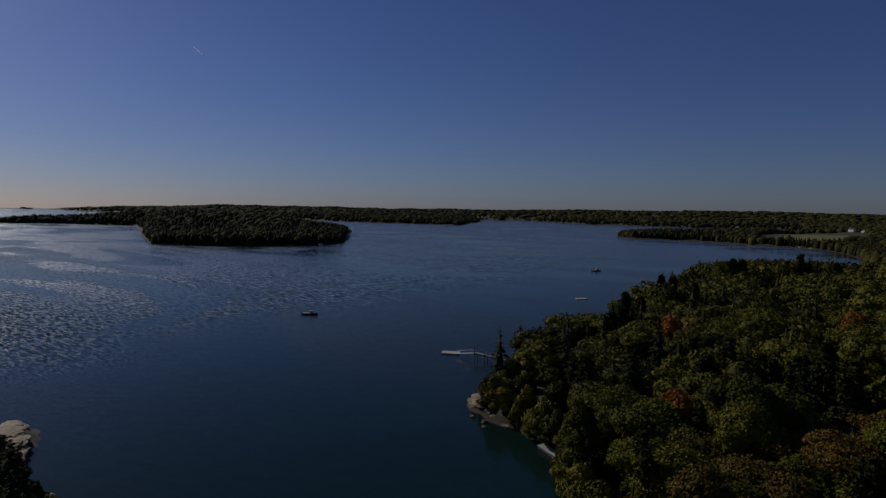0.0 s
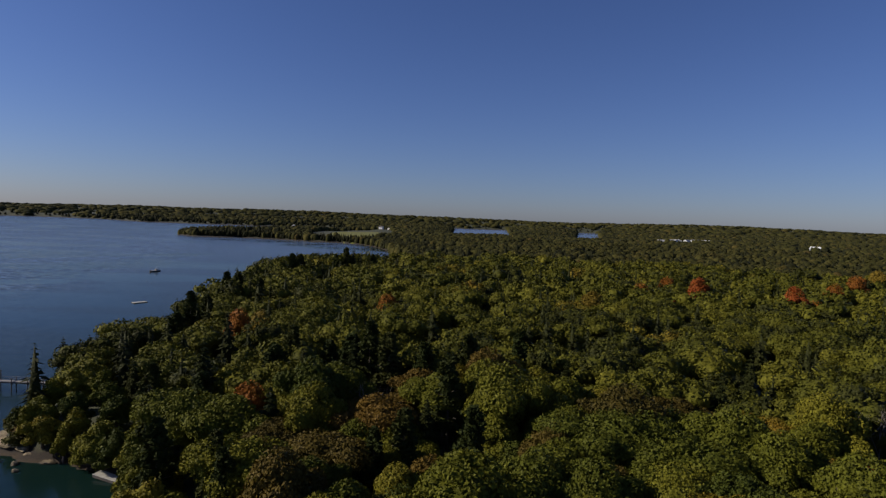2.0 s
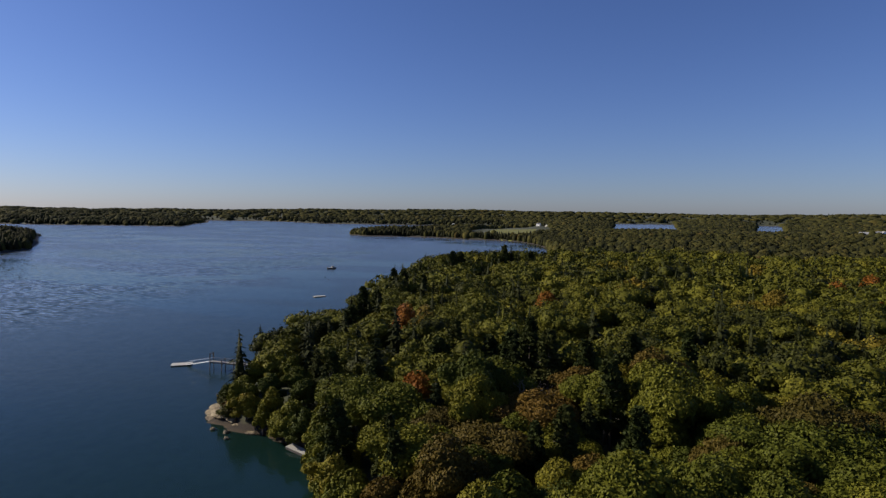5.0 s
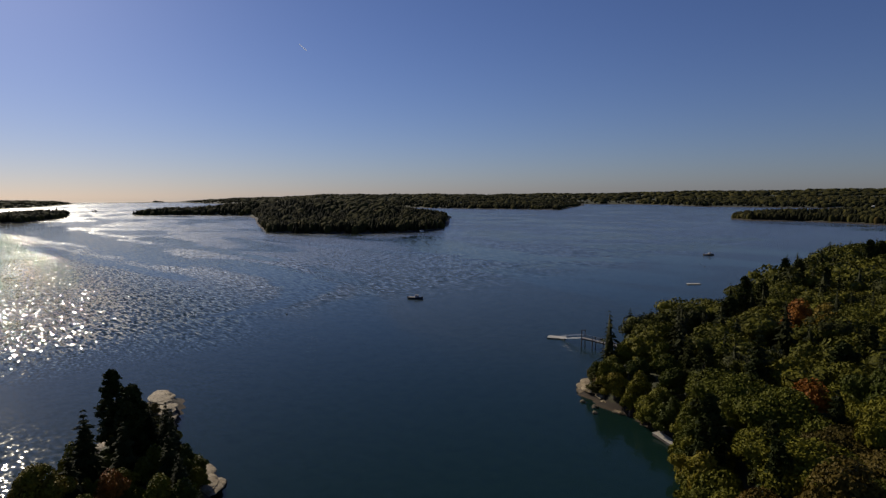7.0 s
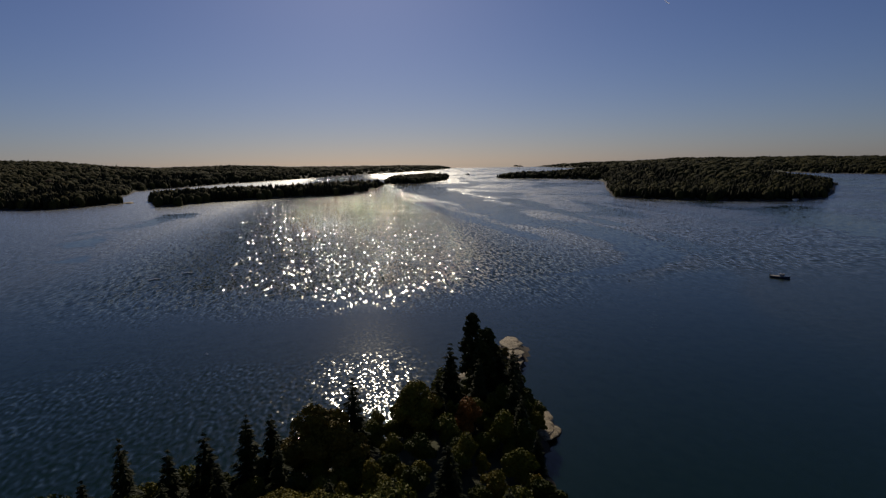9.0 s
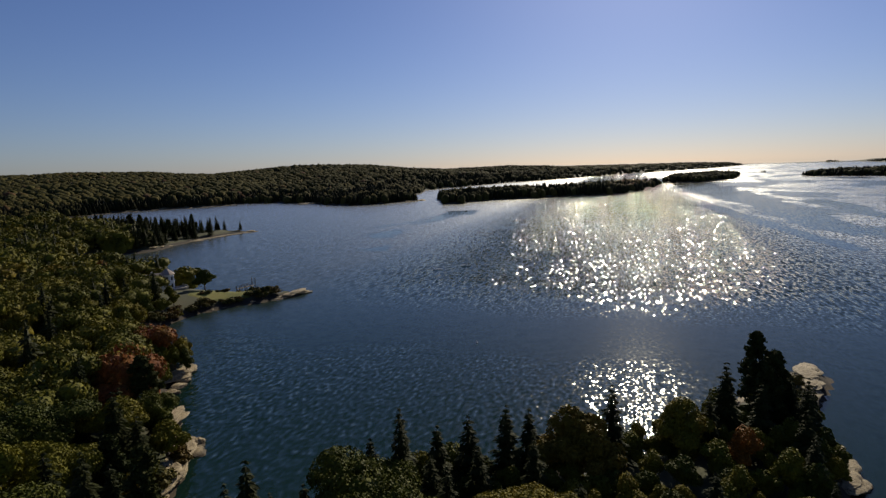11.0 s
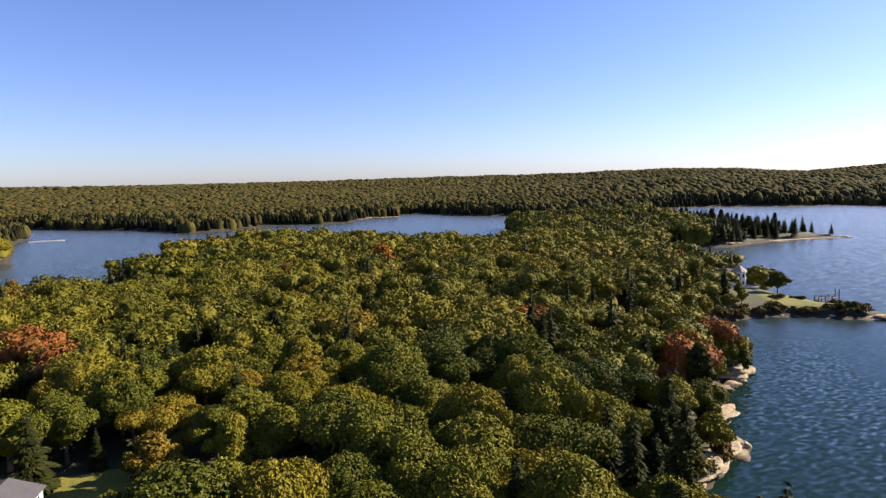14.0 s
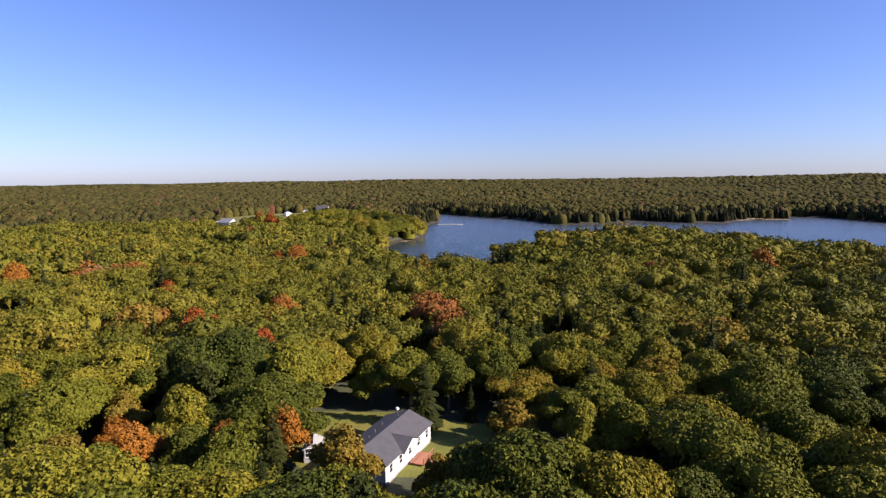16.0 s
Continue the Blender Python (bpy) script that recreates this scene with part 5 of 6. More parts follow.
def ledge_row(points, step, size, inland=0.4, long=1.45, wide=0.95):
    """Ledges laid end to end along a stretch of shore."""
    for (ax, ay), (bx, by) in zip(points[:-1], points[1:]):
        ln = math.hypot(bx - ax, by - ay)
        for k in range(max(1, round(ln / step))):
            u = (k + rock_rng.uniform(0.2, 0.8)) / max(1, round(ln / step))
            s = size * rock_rng.uniform(0.65, 1.35)
            x, y = ax + (bx - ax) * u + rock_rng.uniform(-inland, inland), ay + (by - ay) * u + rock_rng.uniform(-inland, inland)
            lay_rock(rocks[int(rock_rng.integers(5))], x, y, s * long, s * wide, 0.34 * s ** 0.6, math.atan2(by - ay, bx - ax) + rock_rng.uniform(-0.4, 0.4))


ledge_row([(-65, -68), (-73, -71.5), (-80, -75), (-85, -79), (-87, -84), (-94, -88), (-97, -93)], 2.0, 2.0, 0.7, 2.3, 0.95)
ledge_row([(-84, -73.5), (-88, -80)], 2.5, 1.7, 0.3)
ledge_row([(-112, -106), (-119, -106), (-126, -110)], 2.4, 2.2, 0.8)
ledge_row([(-216, -127.5), (-210, -129.5), (-203, -133)], 1.8, 1.9, 0.5, 2.2, 1.0)
ledge_row([(-197, -137), (-184, -146), (-172, -151)], 7.0, 0.9, 0.4)
ledge_row([(-150, 41), (-141, 39), (-131, 36), (-121, 32)], 2.6, 2.2, 0.6)
ledge_row([(-112, 33.5), (-104, 34), (-97, 32)], 2.6, 1.9, 0.5)
ledge_row([(-150, 39), (-138, 31), (-126, 22)], 4.0, 1.6, 0.5)
ledge_row([(-77, 117), (-83, 121), (-86, 127)], 1.8, 1.2, 0.8, 2.0, 1.0)
ledge_row([(-68, 114), (-76, 117)], 3.5, 0.9, 0.8)
ledge_row([(-446, -307), (-430, -311), (-410, -315), (-389, -317), (-372, -315)], 4.0, 3.2, 1.0)
ledge_row([(-350, -312), (-325, -309)], 8.0, 2.2, 1.0)
ledge_row([(-223, -776), (-190, -777), (-160, -747)], 9.0, 4.0, 1.0)
ledge_row([(-785, -632), (-744, -682)], 12.0, 5.0, 2.0)
ledge_row([(152, -450), (145, -462)], 5.0, 2.2, 1.0)
for x, y, a, b_, c in ((-88, -77, 1.3, 1.1, 1.3), (-801, -394, 13, 6, 2.0), (-836, -474, 22, 8, 2.4), (-880, -300, 16, 6, 2.0), (-850, -310, 9, 4, 1.6), (-906, 842, 9, 5, 6.0),
                       (-75, 113, 0.7, 0.6, 0.7), (-73, 110, 0.6, 0.5, 0.6), (-79, 114, 0.8, 0.5, 0.6), (-648, 470, 10, 4, 1.5)):
    ob = lay_rock(rocks[int(rock_rng.integers(5))], x, y, a, b_, c, rock_rng.uniform(0, 3), 0.0)
    ob["label"] = "single grey rock standing out of the water"
for k, ob in enumerate(rocks):
    ob.matrix_basis = Matrix.LocRotScale((-100 - 4 * k, -97.5 - 1.6 * k, 0.1), Euler((0, 0, k)), (2.0, 1.5, 0.7))

# shore bushes
bushes = [make_broadleaf("shore_shrub", l, M_BUSH, r, h, 0.2, 320, 0.34, 7, 90 + i, "shrub")
          for i, (r, h, l) in enumerate([(1.9, 2.1, "russet bayberry shrub on the bank"), (1.4, 1.7, "low tangled green and brown shrub"), (2.4, 2.6, "wide shore shrub turning yellow")])]
shrub_rng = np.random.default_rng(5)
for (ax, ay), (bx, by), cnt in [((-66, -64), (-95, -84), 14), ((-124, -119), (-152, -146), 18), ((-150, -153), (-186, -149), 30), ((-186, -147), (-207, -134), 34), ((-205, -148), (-212, -136), 12), ((-205, -134), (-206, -150), 8), ((-122, 28), (-140, 36), 8),
                                ((-72, 112), (-88, 132), 12), ((-44, 84), (-56, 106), 10), ((-84, -30), (-118, 20), 22), ((-98, 30), (-120, 30), 8), ((-92, 152), (-93, 180), 8), ((-190, -158), (-205, -150), 8)]:
    for k in range(cnt):
        u = shrub_rng.uniform()
        x, y = ax + (bx - ax) * u + shrub_rng.uniform(-1.8, 1.8), ay + (by - ay) * u + shrub_rng.uniform(-1.8, 1.8)
        if float(shore_dist(np.array([x]), np.array([y]))[0]) > 0.7:
            plant(bushes[int(shrub_rng.integers(3))], x, y, shrub_rng.uniform(0.6, 1.3) * (0.75 if x < -180 else 1.0), shrub_rng.uniform(0, 6))
for k, ob in enumerate(bushes):
    x, y = -66 - 5 * k, -74 - 4 * k
    ob.matrix_basis = Matrix.Translation((x, y, ground_z(x, y) - 0.1))
plant(oaks[4], -201, -165, 0.80, 1.0)
plant(oaks[2], -199, -186, 0.70, 2.0)
for k, (x, y, s) in enumerate(((-150, -153, 0.95), (-158, -154, 1.0), (-166, -155, 0.9), (-174, -157, 0.8), (-179, -163, 0.8), (-172, -165, 1.1), (-162, -163, 1.2), (-180, -150, 0.5), (-168, -150.5, 0.6))):
    plant(scrub[k % 3], x, y, s, k * 1.3)


# ---------------------------------------------------------------- houses
def window_unit(parent, x, y, z, w, h, facing, cross=True):
    """A sash window on a wall: facing is the outward axis (+1, -1 along x; +2, -2 along y)."""
    s, ax = (1 if facing > 0 else -1), abs(facing)

    def slab(u0, u1, z0, z1, d0, d1):
        lo, hi = sorted((d0 * s, d1 * s))
        return box(x + lo, x + hi, y + u0, y + u1, z0, z1) if ax == 1 else box(x + u0, x + u1, y + lo, y + hi, z0, z1)
    win = part("window", slab(-w / 2, w / 2, z, z + h, 0.004, 0.03), M_GLASS, parent)
    fr = bmesh.new()
    for u0, u1, z0, z1 in ((-w / 2 - 0.09, -w / 2, z - 0.09, z + h + 0.09), (w / 2, w / 2 + 0.09, z - 0.09, z + h + 0.09),
                           (-w / 2, w / 2, z - 0.09, z), (-w / 2, w / 2, z + h, z + h + 0.09), (-w / 2, w / 2, z + h / 2 - 0.03, z + h / 2 + 0.03)):
        lo, hi = sorted((0.004 * s, 0.06 * s))
        if ax == 1:
            add_box(fr, x + lo, x + hi, y + u0, y + u1, z0, z1)
        else:
            add_box(fr, x + u0, x + u1, y + lo, y + hi, z0, z1)
    part("window_frame", fr, M_TRIM, win)
    return win


def gable_roof(parent, w, ln, eave, rise, over, material, thick=0.16):
    """Two roof slopes and two gable ends; the ridge runs along y."""
    hw, hl = w / 2 + over, ln / 2 + over
    zo = eave - rise * over / (w / 2)
    for sgn in (1, -1):
        pts = [(sgn * hw, -hl, zo), (sgn * hw, hl, zo), (0, hl, eave + rise), (0, -hl, eave + rise)]
        pts += [(x, y, z + thick) for x, y, z in pts]
        part("roof_slope", solid(pts, [(0, 1, 2, 3), (4, 5, 6, 7), (0, 1, 5, 4), (1, 2, 6, 5), (2, 3, 7, 6), (3, 0, 4, 7)]), material, parent)


def make_house(name, m, label, w, ln, wall_h, rise, wall, roof, base=0.5, windows=5, over=0.35):
    """A gabled house whose ridge runs along its own y."""
    ob = thing(name, m, label, "house")
    part("foundation", box(-w / 2 + 0.05, w / 2 - 0.05, -ln / 2 + 0.05, ln / 2 - 0.05, -1.5, base), M_GREY, ob)
    pts = [(-w / 2, -ln / 2, base), (w / 2, -ln / 2, base), (w / 2, -ln / 2, base + wall_h), (0, -ln / 2, base + wall_h + rise), (-w / 2, -ln / 2, base + wall_h)]
    pts = pts + [(x, ln / 2, z) for x, _, z in pts]
    part("wall", solid(pts, [(0, 1, 2, 3, 4), (5, 6, 7, 8, 9), (0, 1, 6, 5), (1, 2, 7, 6), (2, 3, 8, 7), (3, 4, 9, 8), (4, 0, 5, 9)]), wall, ob)
    gable_roof(ob, w, ln, base + wall_h + 0.02, rise, over, roof)
    storeys = 2 if wall_h > 4 else 1
    for st in range(storeys):
        z = base + 0.95 + st * 2.7
        for i in range(windows):
            y = -ln / 2 + (i + 0.5) * ln / windows
            for sx in (-1, 1):
                window_unit(ob, sx * w / 2, y, z, 0.95, 1.25, sx)
        for sy in (-1, 1):
            for x in (-w / 4, w / 4):
                window_unit(ob, x, sy * ln / 2, z, 0.95, 1.25, 2 * sy)
    return ob


# the white bungalow in its clearing
hz = ground_z(28, -83)
house = make_house("house", pose(28.6, -81.4, hz, 0, 0, -8.3), "long white clapboard bungalow with a grey shingle roof", 8.0, 15.4, 2.7, 1.5, M_WHITE, M_ROOF, 0.55, 5)
bm = solid([(-4.62, -2.2, 3.10), (-4.62, 3.2, 3.10), (-4.62, 0.5, 4.25), (-2.2, -2.2, 3.10), (-2.2, 3.2, 3.10), (-2.2, 0.5, 4.25)],
           [(0, 1, 2), (3, 4, 5), (0, 1, 4, 3), (1, 2, 5, 4), (2, 0, 3, 5)])
part("gable", bm, M_TRIM, house, "small white cross gable over the entrance")
for sgn in (1, -1):
    y0 = 0.5 + sgn * 2.95
    pts = [(-4.85, y0, 3.06), (-1.0, y0, 3.06), (-1.0, 0.5, 4.42), (-4.85, 0.5, 4.42)]
    pts += [(x, y, z + 0.12) for x, y, z in pts]
    part("roof_slope", solid(pts, [(0, 1, 2, 3), (4, 5, 6, 7), (0, 1, 5, 4), (1, 2, 6, 5), (2, 3, 7, 6), (3, 0, 4, 7)]), M_ROOF, house)
door = part("door", box(-4.16, -4.104, -1.6, -0.6, 0.55, 2.6), M_TRIM, house, "white panelled front door")
part("handle", tube((-4.2, -0.75, 1.5), (-4.2, -0.75, 1.62), 0.02), M_METAL, door)
deck = part("deck", box(-6.6, -4.2, -3.4, 0.6, 0.30, 0.42), M_REDWOOD, house, "small red-brown stained deck")
for k in range(3):
    part("step", box(-6.95 - 0.3 * k, -6.62 - 0.3 * k, -2.2, -0.4, 0.10 - 0.10 * k, 0.22 - 0.10 * k), M_REDWOOD, house)
for y in (-3.3, -1.4, 0.5):
    part("rail_post", box(-6.58, -6.48, y - 0.05, y + 0.05, 0.42, 1.35), M_REDWOOD, house)
part("rail", box(-6.6, -6.46, -3.4, 0.6, 1.35, 1.42), M_REDWOOD, house)
for x, y, h in ((1.4, 1.0, 0.55), (1.9, -2.2, 0.4), (1.2, 3.2, 0.35), (0.8, -5.5, 0.45)):
    z = 3.25 + 1.5 * (1 - x / 4.1)
    part("vent_pipe", tube((x, y, z), (x, y, z + h + 0.2), 0.07), M_METAL, house)
bm = tube((1.8, -7.2, 3.6), (1.8, -7.2, 5.0), 0.03)
part("mast", bm, M_METAL, house)
bm = bmesh.new()
bmesh.ops.create_cone(bm, segments=20, radius1=0.30, radius2=0.05, depth=0.16, cap_ends=True, cap_tris=False)
bmesh.ops.transform(bm, matrix=pose(1.8, -7.2, 5.1, 60, 0, 200), verts=bm.verts)
part("satellite_dish", bm, M_HULL, house, "small white satellite dish")
make_house("shed", pose(39.5, -78.5, ground_z(39.5, -78.5), 0, 0, 25), "small grey-blue garden shed half hidden by trees", 2.8, 3.6, 2.1, 0.8, M_GREY, M_GREY, 0.15, 1, over=0.2)


def tower_house(m):
    ob = thing("house", m, "white shore house with a round turret and brown roofs", "house")
    r, h = 2.6, 6.2
    bm = bmesh.new()
    add_tube(bm, (0, 0, -1.5), (0, 0, h), r, r, 8)
    part("turret", bm, M_WHITE, ob)
    bm = bmesh.new()
    add_tube(bm, (0, 0, h), (0, 0, h + 2.6), r + 0.55, 0.06, 8)
    part("turret_roof", bm, M_BROWNROOF, ob, "pointed brown shingle roof")
    for st in (1.0, 3.9):
        for k in range(8):
            a = (k + 0.5) * math.pi / 4
            bm = box(r * 0.924 - 0.02, r * 0.924 + 0.03, -0.42, 0.42, st, st + 1.45)
            bmesh.ops.transform(bm, matrix=pose(0, 0, 0, 0, 0, math.degrees(a)), verts=bm.verts)
            part("window", bm, M_GLASS, ob)
    bm = solid([(-9, -3.2, -1.5), (-1.8, -3.2, -1.5), (-1.8, 3.2, -1.5), (-9, 3.2, -1.5), (-9, -3.2, 4.6), (-1.8, -3.2, 4.6), (-1.8, 3.2, 4.6), (-9, 3.2, 4.6), (-9, 0, 7.0), (-1.8, 0, 7.0)],
               [(0, 1, 2, 3), (0, 1, 5, 4), (2, 3, 7, 6), (1, 2, 6, 9, 5), (3, 0, 4, 8, 7), (4, 5, 9, 8), (6, 7, 8, 9)])
    part("wall", bm, M_CREAM, ob)
    for sgn in (1, -1):
        pts = [(-9.4, sgn * 3.7, 4.25), (-1.4, sgn * 3.7, 4.25), (-1.4, 0, 7.08), (-9.4, 0, 7.08)]
        pts += [(x, y, z + 0.15) for x, y, z in pts]
        part("roof_slope", solid(pts, [(0, 1, 2, 3), (4, 5, 6, 7), (0, 1, 5, 4), (1, 2, 6, 5), (2, 3, 7, 6), (3, 0, 4, 7)]), M_BROWNROOF, ob)
    part("terrace", box(1.0, 7.0, -3.2, 3.0, -0.4, 0.15), M_GREYWOOD, ob, "grey plank terrace")
    part("terrace_rail", box(6.9, 7.0, -3.2, 3.0, 0.75, 0.9), M_TRIM, ob)
    for k in range(5):
        part("rail_post", box(6.9, 7.0, -3.2 + 1.5 * k, -3.1 + 1.5 * k, 0.15, 0.75), M_TRIM, ob)
    part("chimney", box(-6.2, -5.4, -0.4, 0.4, 6.6, 8.0), M_GREY, ob)
    return ob


tower_house(pose(-194.5, -177.5, ground_z(-194.5, -177.5) + 0.3, 0, 0, 152))

for x, y, turn, w, ln, wh, rise, wall, roof, label in (
        (298, -434, 70, 9, 15, 5.2, 3.0, M_WHITE, M_GREY, "large white farmhouse with dormers among autumn trees"),
        (311, -440, 160, 7, 10, 3.0, 2.5, M_GREY, M_GREY, "grey shingled barn beside the farmhouse"),
        (330, -592, 40, 6, 11, 3.0, 1.4, M_WHITE, M_TRIM, "low white house on the far field"),
        (325, -625, 30, 6, 10, 3.2, 1.4, M_WHITE, M_TRIM, "small white cottage above the inlet"),
        (319, -657, 100, 10, 14, 5.0, 4.0, M_GREY, M_ROOF, "dark gabled house with white trim on the field"),
        (205, -378, 60, 4, 5, 3.4, 1.4, M_WHITE, M_TRIM, "small white boathouse near the inlet"),
        (255, -462, 115, 7, 12, 3.2, 2.6, M_GREY, M_BROWNROOF, "grey barn with a brown roof below the field"),
        (-275, 1376, 20, 9, 15, 5.0, 3.0, M_WHITE, M_GREY, "white house on the wooded headland"),
        (-81, 1494, 60, 7, 11, 4.6, 2.8, M_WHITE, M_ROOF, "white farmhouse behind the green field"),
        (-60, 1545, 150, 9, 15, 5.0, 3.0, M_CREAM, M_ROOF, "cream barn behind the green field"),
        (697, 982, 45, 9, 16, 5.0, 3.0, M_WHITE, M_TRIM, "white house standing in the distant wood")):
    make_house("house", pose(x, y, ground_z(x, y), 0, 0, turn), label, w, ln, wh, rise, wall, roof, 0.5, 3)
town_rng = np.random.default_rng(4)
town = make_house("house", pose(506, 1212, ground_z(506, 1212), 0, 0, 10), "white village house among far trees", 9, 14, 5.0, 3.0, M_WHITE, M_GREY, 0.5, 3)
tagged(town, group="village houses")
for k in range(11):
    x, y = 518 + 13 * k + town_rng.uniform(-4, 4), 1216 + 4 * k + town_rng.uniform(-22, 22)
    copy_thing(town, pose(x, y, ground_z(x, y), 0, 0, town_rng.uniform(0, 180)))

# a white box on a tall post by the ledges
post = thing("nest_box", pose(-90, -90.5, ground_z(-90, -90.5)), "white wooden nest box on a tall post", "nest box")
part("post", tube((0, 0, -0.4), (0, 0, 6.4), 0.09, 0.07), M_GREYWOOD, post)
part("box", box(-0.75, 0.75, -0.55, 0.55, 4.0, 5.1, 0.03), M_WHITE, post)
part("lid", solid([(-0.85, -0.7, 5.1), (0.85, -0.7, 5.1), (0.85, 0.7, 5.1), (-0.85, 0.7, 5.1), (-0.85, 0, 5.55), (0.85, 0, 5.55)],
                  [(0, 1, 2, 3), (0, 1, 5, 4), (2, 3, 4, 5), (1, 2, 5), (3, 0, 4)]), M_GREYWOOD, post)
# flat black panel on the closed face, painting the shade of an entrance hole
part("opening", box(0.74, 0.775, -0.2, 0.2, 4.35, 4.7), M_BLACK, post)


# ---------------------------------------------------------------- piers and floats
def make_float(name, m, label, ln, w, material, boards=10):
    ob = thing(name, m, label, "float")
    part("frame", box(-ln / 2 + 0.05, ln / 2 - 0.05, -w / 2 + 0.05, w / 2 - 0.05, -0.25, 0.28), M_DARKWOOD, ob)
    for k in range(boards):
        y0 = -ln / 2 + k * ln / boards
        part("board", box(y0 + 0.015, y0 + ln / boards - 0.015, -w / 2, w / 2, 0.284, 0.35), material, ob)
    for sx in (-1, 1):
        for sy in (-1, 1):
            part("cleat", box(sx * (ln / 2 - 0.4) - 0.12, sx * (ln / 2 - 0.4) + 0.12, sy * (w / 2 - 0.15) - 0.03, sy * (w / 2 - 0.15) + 0.03, 0.35, 0.45), M_METAL, ob)
    return ob


make_float("float_dock", pose(-121, 160.6, 0, 0, 0, 30), "pale timber landing float at the end of a pier", 6.2, 3.4, M_PALEWOOD)
make_float("swim_raft", pose(-141.5, 310.5, 0, 0, 0, 48), "pale swim raft moored off the wooded shore", 7.0, 3.0, M_PALEWOOD)
make_float("float_dock", pose(-54.6, 107.0, 0.35, 0, 4, -22), "bleached white float drawn up on the weedy shore", 6.0, 1.9, M_PALEWOOD, 14)

pier = thing("pier", pose(-109, 158.2, 0, 0, 0, -4), "dark timber pier on piles with a gangway to its float", "pier")
DECK = 2.6
for k in range(20):
    part("board", box(k * 0.92, k * 0.92 + 0.86, -0.9, 0.9, DECK, DECK + 0.07), M_GREYWOOD, pier)
for y in (-0.75, 0.75):
    part("stringer", box(0, 18.4, y - 0.1, y + 0.1, DECK - 0.3, DECK - 0.004), M_DARKWOOD, pier)
    part("rail", box(0, 18.4, y - 0.04, y + 0.04, DECK + 0.95, DECK + 1.05), M_GREYWOOD, pier)
for k in range(5):
    for y in (-0.85, 0.85):
        x = 0.3 + 4.2 * k
        part("pile", tube((x, y * 1.1, -2.5), (x, y, DECK + (2.8 if k == 0 else 1.05)), 0.15, 0.13), M_DARKWOOD, pier)
    part("crossbeam", box(0.2 + 4.2 * k, 0.4 + 4.2 * k, -1.05, 1.05, DECK - 0.55, DECK - 0.304), M_DARKWOOD, pier)
part("head_beam", box(0.2, 0.4, -1.0, 1.0, DECK + 2.3, DECK + 2.5), M_DARKWOOD, pier)
gang = bmesh.new()
add_tube(gang, (0.0, -0.5, DECK), (-9.5, -0.5 + 1.2, 0.45), 0.07, 0.07, 6)
add_tube(gang, (0.0, 0.5, DECK), (-9.5, 0.5 + 1.2, 0.45), 0.07, 0.07, 6)
part("gangway", gang, M_METAL, pier, "sloping aluminium gangway")
for k in range(12):
    u = (k + 0.5) / 12
    part("tread", box(-9.5 * u - 0.33, -9.5 * u + 0.33, -0.5 + 1.2 * u, 0.5 + 1.2 * u, DECK + (0.45 - DECK) * u + 0.06, DECK + (0.45 - DECK) * u + 0.10), M_GREYWOOD, pier)
for y in (-0.5, 0.5):
    part("hand_rail", tube((0, y, DECK + 1.0), (-9.5, y + 1.2, 1.45), 0.035), M_METAL, pier)

spit_pier = thing("pier", pose(-206, -153, 0, 0, 0, 165), "dark timber landing stage beside the grassy spit", "pier")
for k in range(9):
    part("board", box(k * 1.0, k * 1.0 + 0.93, -1.1, 1.1, 2.9, 2.98), M_DARKWOOD, spit_pier)
for k in range(4):
    for y in (-1.0, 1.0):
        part("pile", tube((0.4 + 2.7 * k, y, -2), (0.4 + 2.7 * k, y, 4.0 + (2.2 if k == 3 else 0)), 0.16), M_DARKWOOD, spit_pier)
for y in (-1.0, 1.0):
    part("rail", box(0, 9, y - 0.05, y + 0.05, 3.85, 3.97), M_DARKWOOD, spit_pier)

inlet_dock = thing("pier", pose(168, -635, 0, 0, 0, 188), "long white floating dock across the inlet", "pier")
for k in range(7):
    part("section", box(k * 4.0, k * 4.0 + 3.9, -1.2, 1.2, -0.2, 0.6, 0.05), M_PALEWOOD, inlet_dock)
part("head", box(22.0, 27.9, -4.2, -1.25, -0.2, 0.6, 0.05), M_PALEWOOD, inlet_dock)


# ---------------------------------------------------------------- boats
def hull_bm(ln, beam, depth, sheer=0.35, flare=0.8):
    """A pointed hull with a square stern; bow towards +x."""
    bm = bmesh.new()
    rows = []
    for i in range(13):
        u = i / 12
        x = -ln / 2 + ln * u
        wdt = beam / 2 * (0.88 + 0.12 * math.sin(u * math.pi)) * (1 - max(0, (u - 0.5) / 0.5) ** 2.2) + 0.02
        top = depth * 0.62 + sheer * u * u
        bot = -depth * 0.38 * (1 - max(0, (u - 0.7) / 0.3) ** 2)
        rows.append([bm.verts.new((x, s * wdt * k, z)) for s, k, z in ((-1, 1, top), (-1, flare, (top + bot) * 0.5), (-1, 0.15, bot), (1, 0.15, bot), (1, flare, (top + bot) * 0.5), (1, 1, top))])
    for a, b2 in zip(rows[:-1], rows[1:]):
        for k in range(5):
            bm.faces.new((a[k], a[k + 1], b2[k + 1], b2[k]))
        bm.faces.new((a[5], a[0], b2[0], b2[5]))
    bm.faces.new(rows[0])
    bm.faces.new(rows[-1][::-1])
    return bm


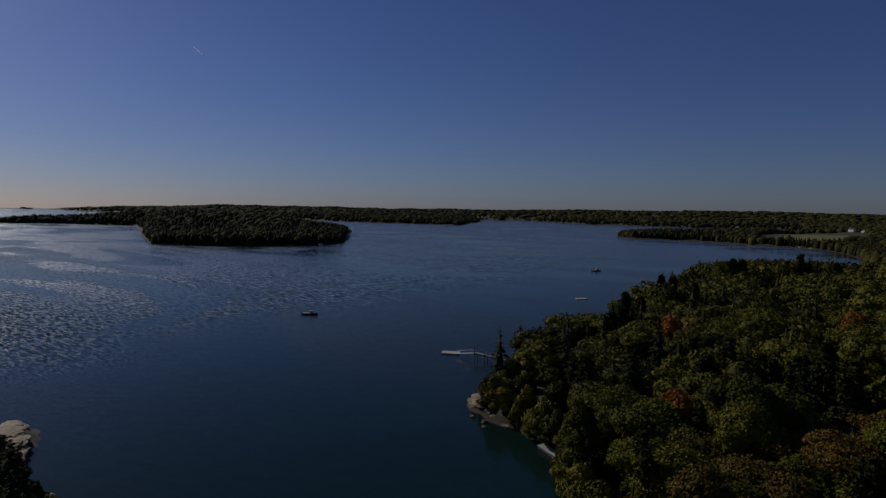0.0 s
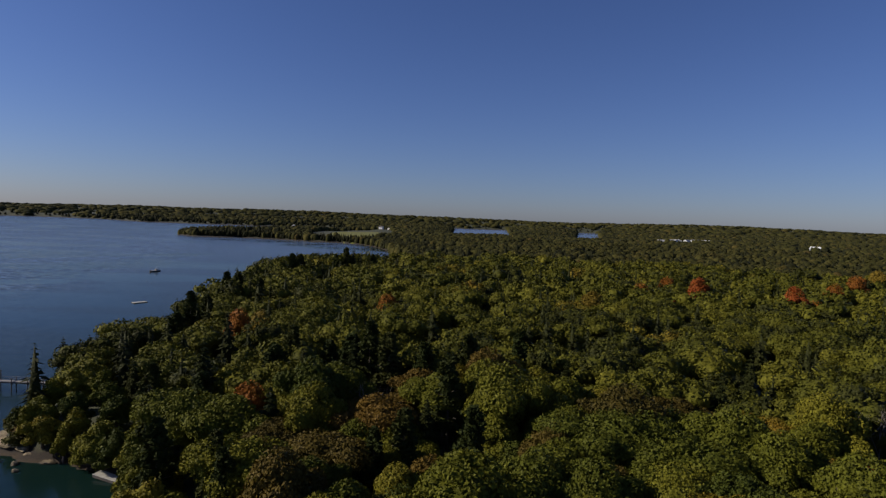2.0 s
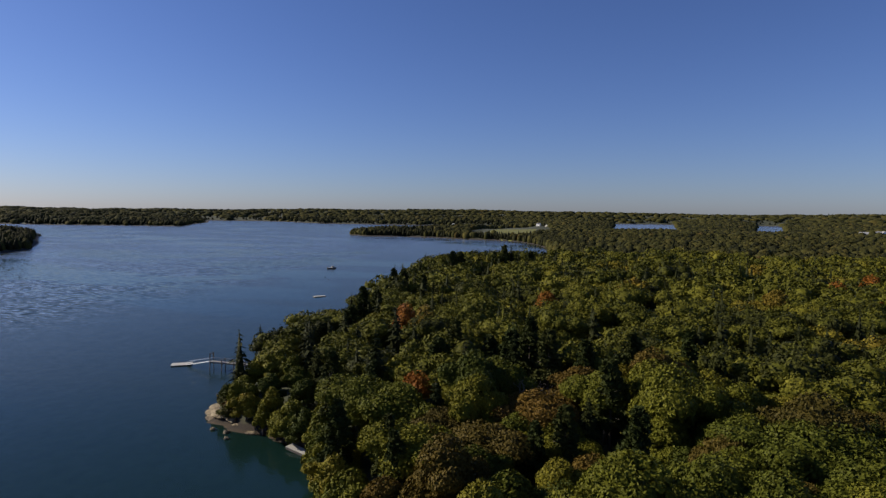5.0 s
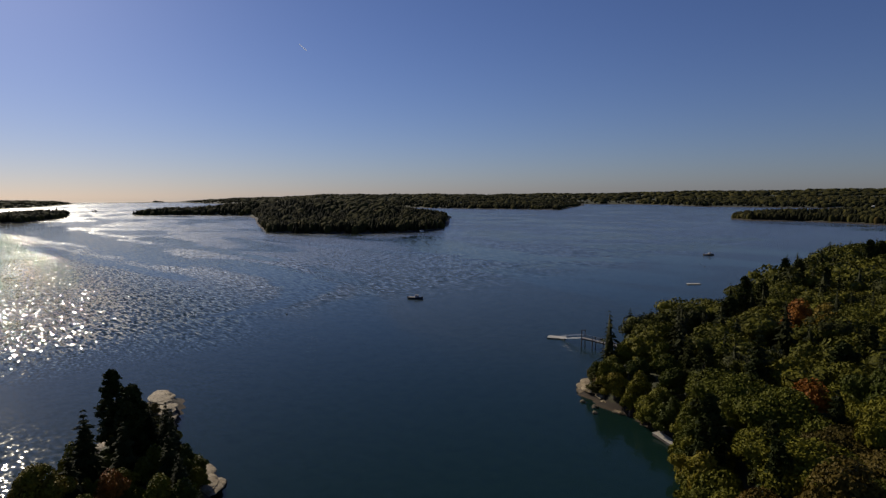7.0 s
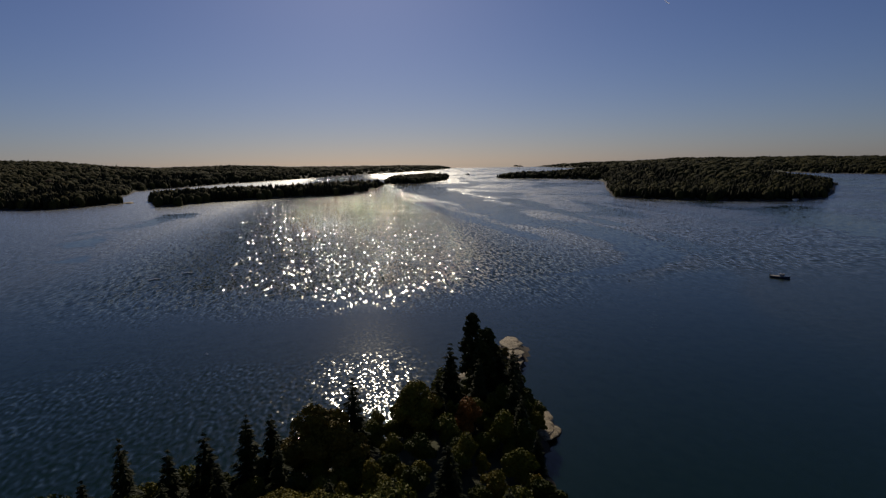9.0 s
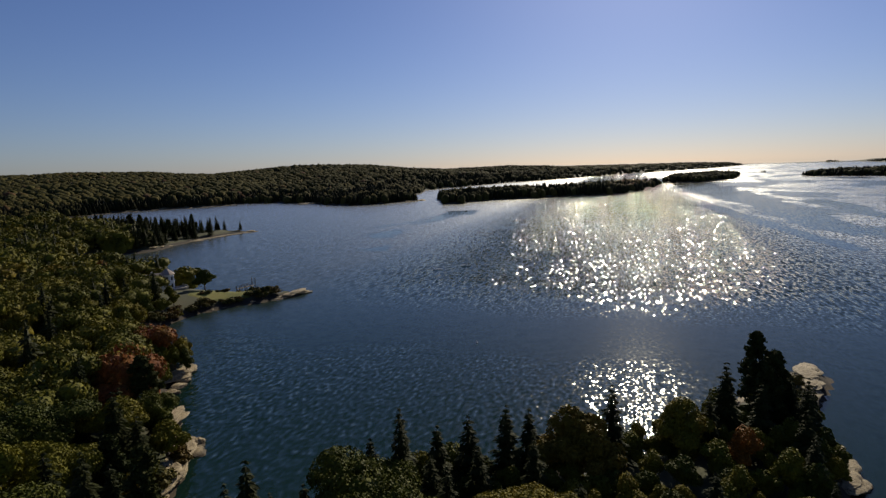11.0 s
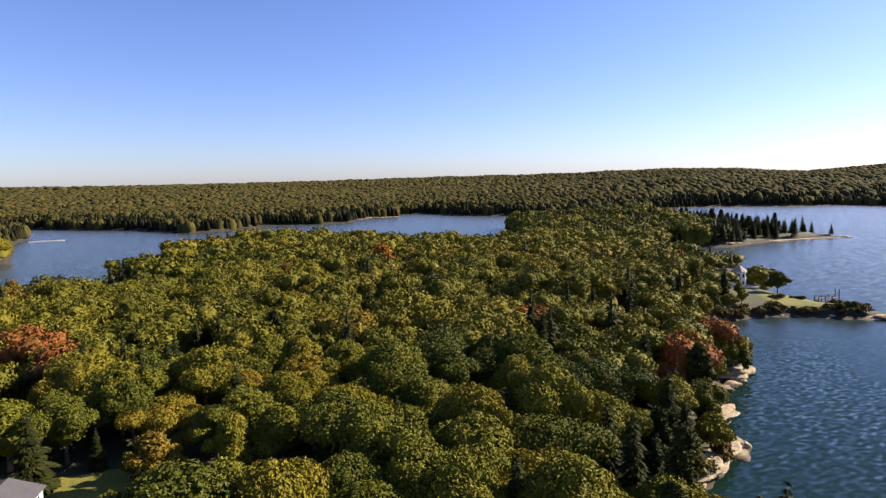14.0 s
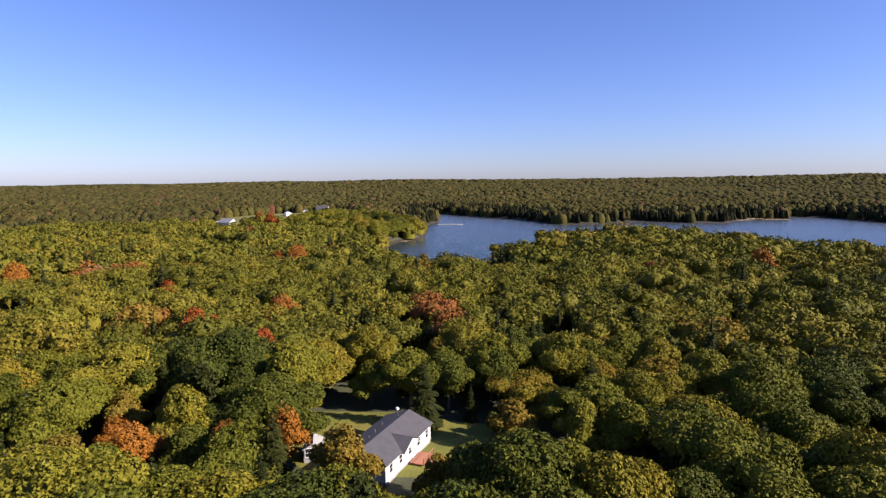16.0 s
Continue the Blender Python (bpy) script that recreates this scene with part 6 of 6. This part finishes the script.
def motor_boat(m, label, ln, hull, cabin=True, mast=0.0):
    ob = thing("motor_boat", m, label, "boat")
    part("hull", hull_bm(ln, ln * 0.33, ln * 0.17), hull, ob, smooth=False)
    part("rub_rail", box(-ln * 0.5, ln * 0.12, -ln * 0.168, ln * 0.168, ln * 0.10, ln * 0.118), M_GREYWOOD, ob)
    if cabin:
        part("cabin", box(-ln * 0.02, ln * 0.17, -ln * 0.085, ln * 0.085, ln * 0.11, ln * 0.23, 0.06), M_GREY, ob)
        part("windscreen", box(ln * 0.202, ln * 0.212, -ln * 0.085, ln * 0.085, ln * 0.17, ln * 0.235), M_GLASS, ob)
        part("hardtop", box(-ln * 0.06, ln * 0.20, -ln * 0.095, ln * 0.095, ln * 0.235, ln * 0.25), M_GREY, ob)
    part("engine", box(-ln * 0.55, -ln * 0.49, -ln * 0.04, ln * 0.04, ln * 0.02, ln * 0.17, 0.05), M_BLACK, ob)
    if mast:
        part("mast", tube((ln * 0.05, 0, ln * 0.25), (ln * 0.05, 0, mast), 0.05, 0.03), M_METAL, ob)
    return ob


motor_boat(pose(-214, 175, 0, 0, 0, 35), "dark-hulled motor boat with a small cabin at its mooring", 7.4, M_DARKHULL)
motor_boat(pose(-199, 464, 0, 0, 0, 60), "grey lobster boat with a short mast on its mooring", 9.0, M_DARKHULL, True, 5.0)
motor_boat(pose(-2222, 466, 0, 0, 0, 20), "distant dark work boat in the mouth of the bay", 24.0, M_DARKHULL, True, 13.0)
motor_boat(pose(-597, 505, 0, 0, 0, -50), "white launch lying off the wooded island", 16.0, M_HULL, False)
for x, y, a in ((-288, -76, 108), (-275, -87, 118)):
    k = thing("kayak", pose(x, y, 0.1, 0, 0, a), "slim pale kayak drifting on the bay", "kayak", "two kayaks")
    part("hull", hull_bm(5.4, 0.85, 0.32, 0.10), M_HULL, k)
    bm = bmesh.new()
    bmesh.ops.create_cone(bm, segments=16, radius1=0.32, radius2=0.26, depth=0.10, cap_ends=True)
    bmesh.ops.transform(bm, matrix=Matrix.Translation((-0.2, 0, 0.31)) @ Matrix.Diagonal((1.3, 0.7, 1, 1)), verts=bm.verts)
    part("cockpit", bm, M_BLACK, k)
    bm = bmesh.new()
    bmesh.ops.create_icosphere(bm, subdivisions=2, radius=1.0)
    bmesh.ops.transform(bm, matrix=Matrix.Translation((0, 0, 0.20)) @ Matrix.Diagonal((2.6, 0.42, 0.14, 1)), verts=bm.verts)
    part("deck", bm, M_TRIM, k, "white rounded deck", smooth=True)
for x, y in ((-224, 113), (-296, 130), (-250, 60), (-170, 390), (-178, 402), (-330, 240), (-160, -40)):
    bu = thing("mooring_buoy", pose(x, y, 0), "small round mooring buoy on the water", "buoy", "moorings")
    bm = bmesh.new()
    bmesh.ops.create_icosphere(bm, subdivisions=2, radius=0.4)
    part("ball", bm, M_DARKHULL if y > 100 else M_HULL, bu, smooth=True)
    part("ring", tube((0, 0, 0.36), (0, 0, 0.62), 0.05), M_METAL, bu)

# a short vapour trail high over the island
trail_dir = Vector((-math.sin(radians(60.5)) * math.cos(radians(13.4)), math.cos(radians(60.5)) * math.cos(radians(13.4)), math.sin(radians(13.4))))
tm = Vector((0, 0, 50)) + trail_dir * 4600
side = Vector((math.cos(radians(60.5)), math.sin(radians(60.5)), 0))
trail = new("vapour_trail", bm_mesh("vapour_trail", tube(tm - side * 27 + Vector((0, 0, 23)), tm + side * 27 - Vector((0, 0, 23)), 1.6, 2.6, 6), M_CONTRAIL))
tagged(trail, "short white vapour trail of a far aircraft", "vapour trail")
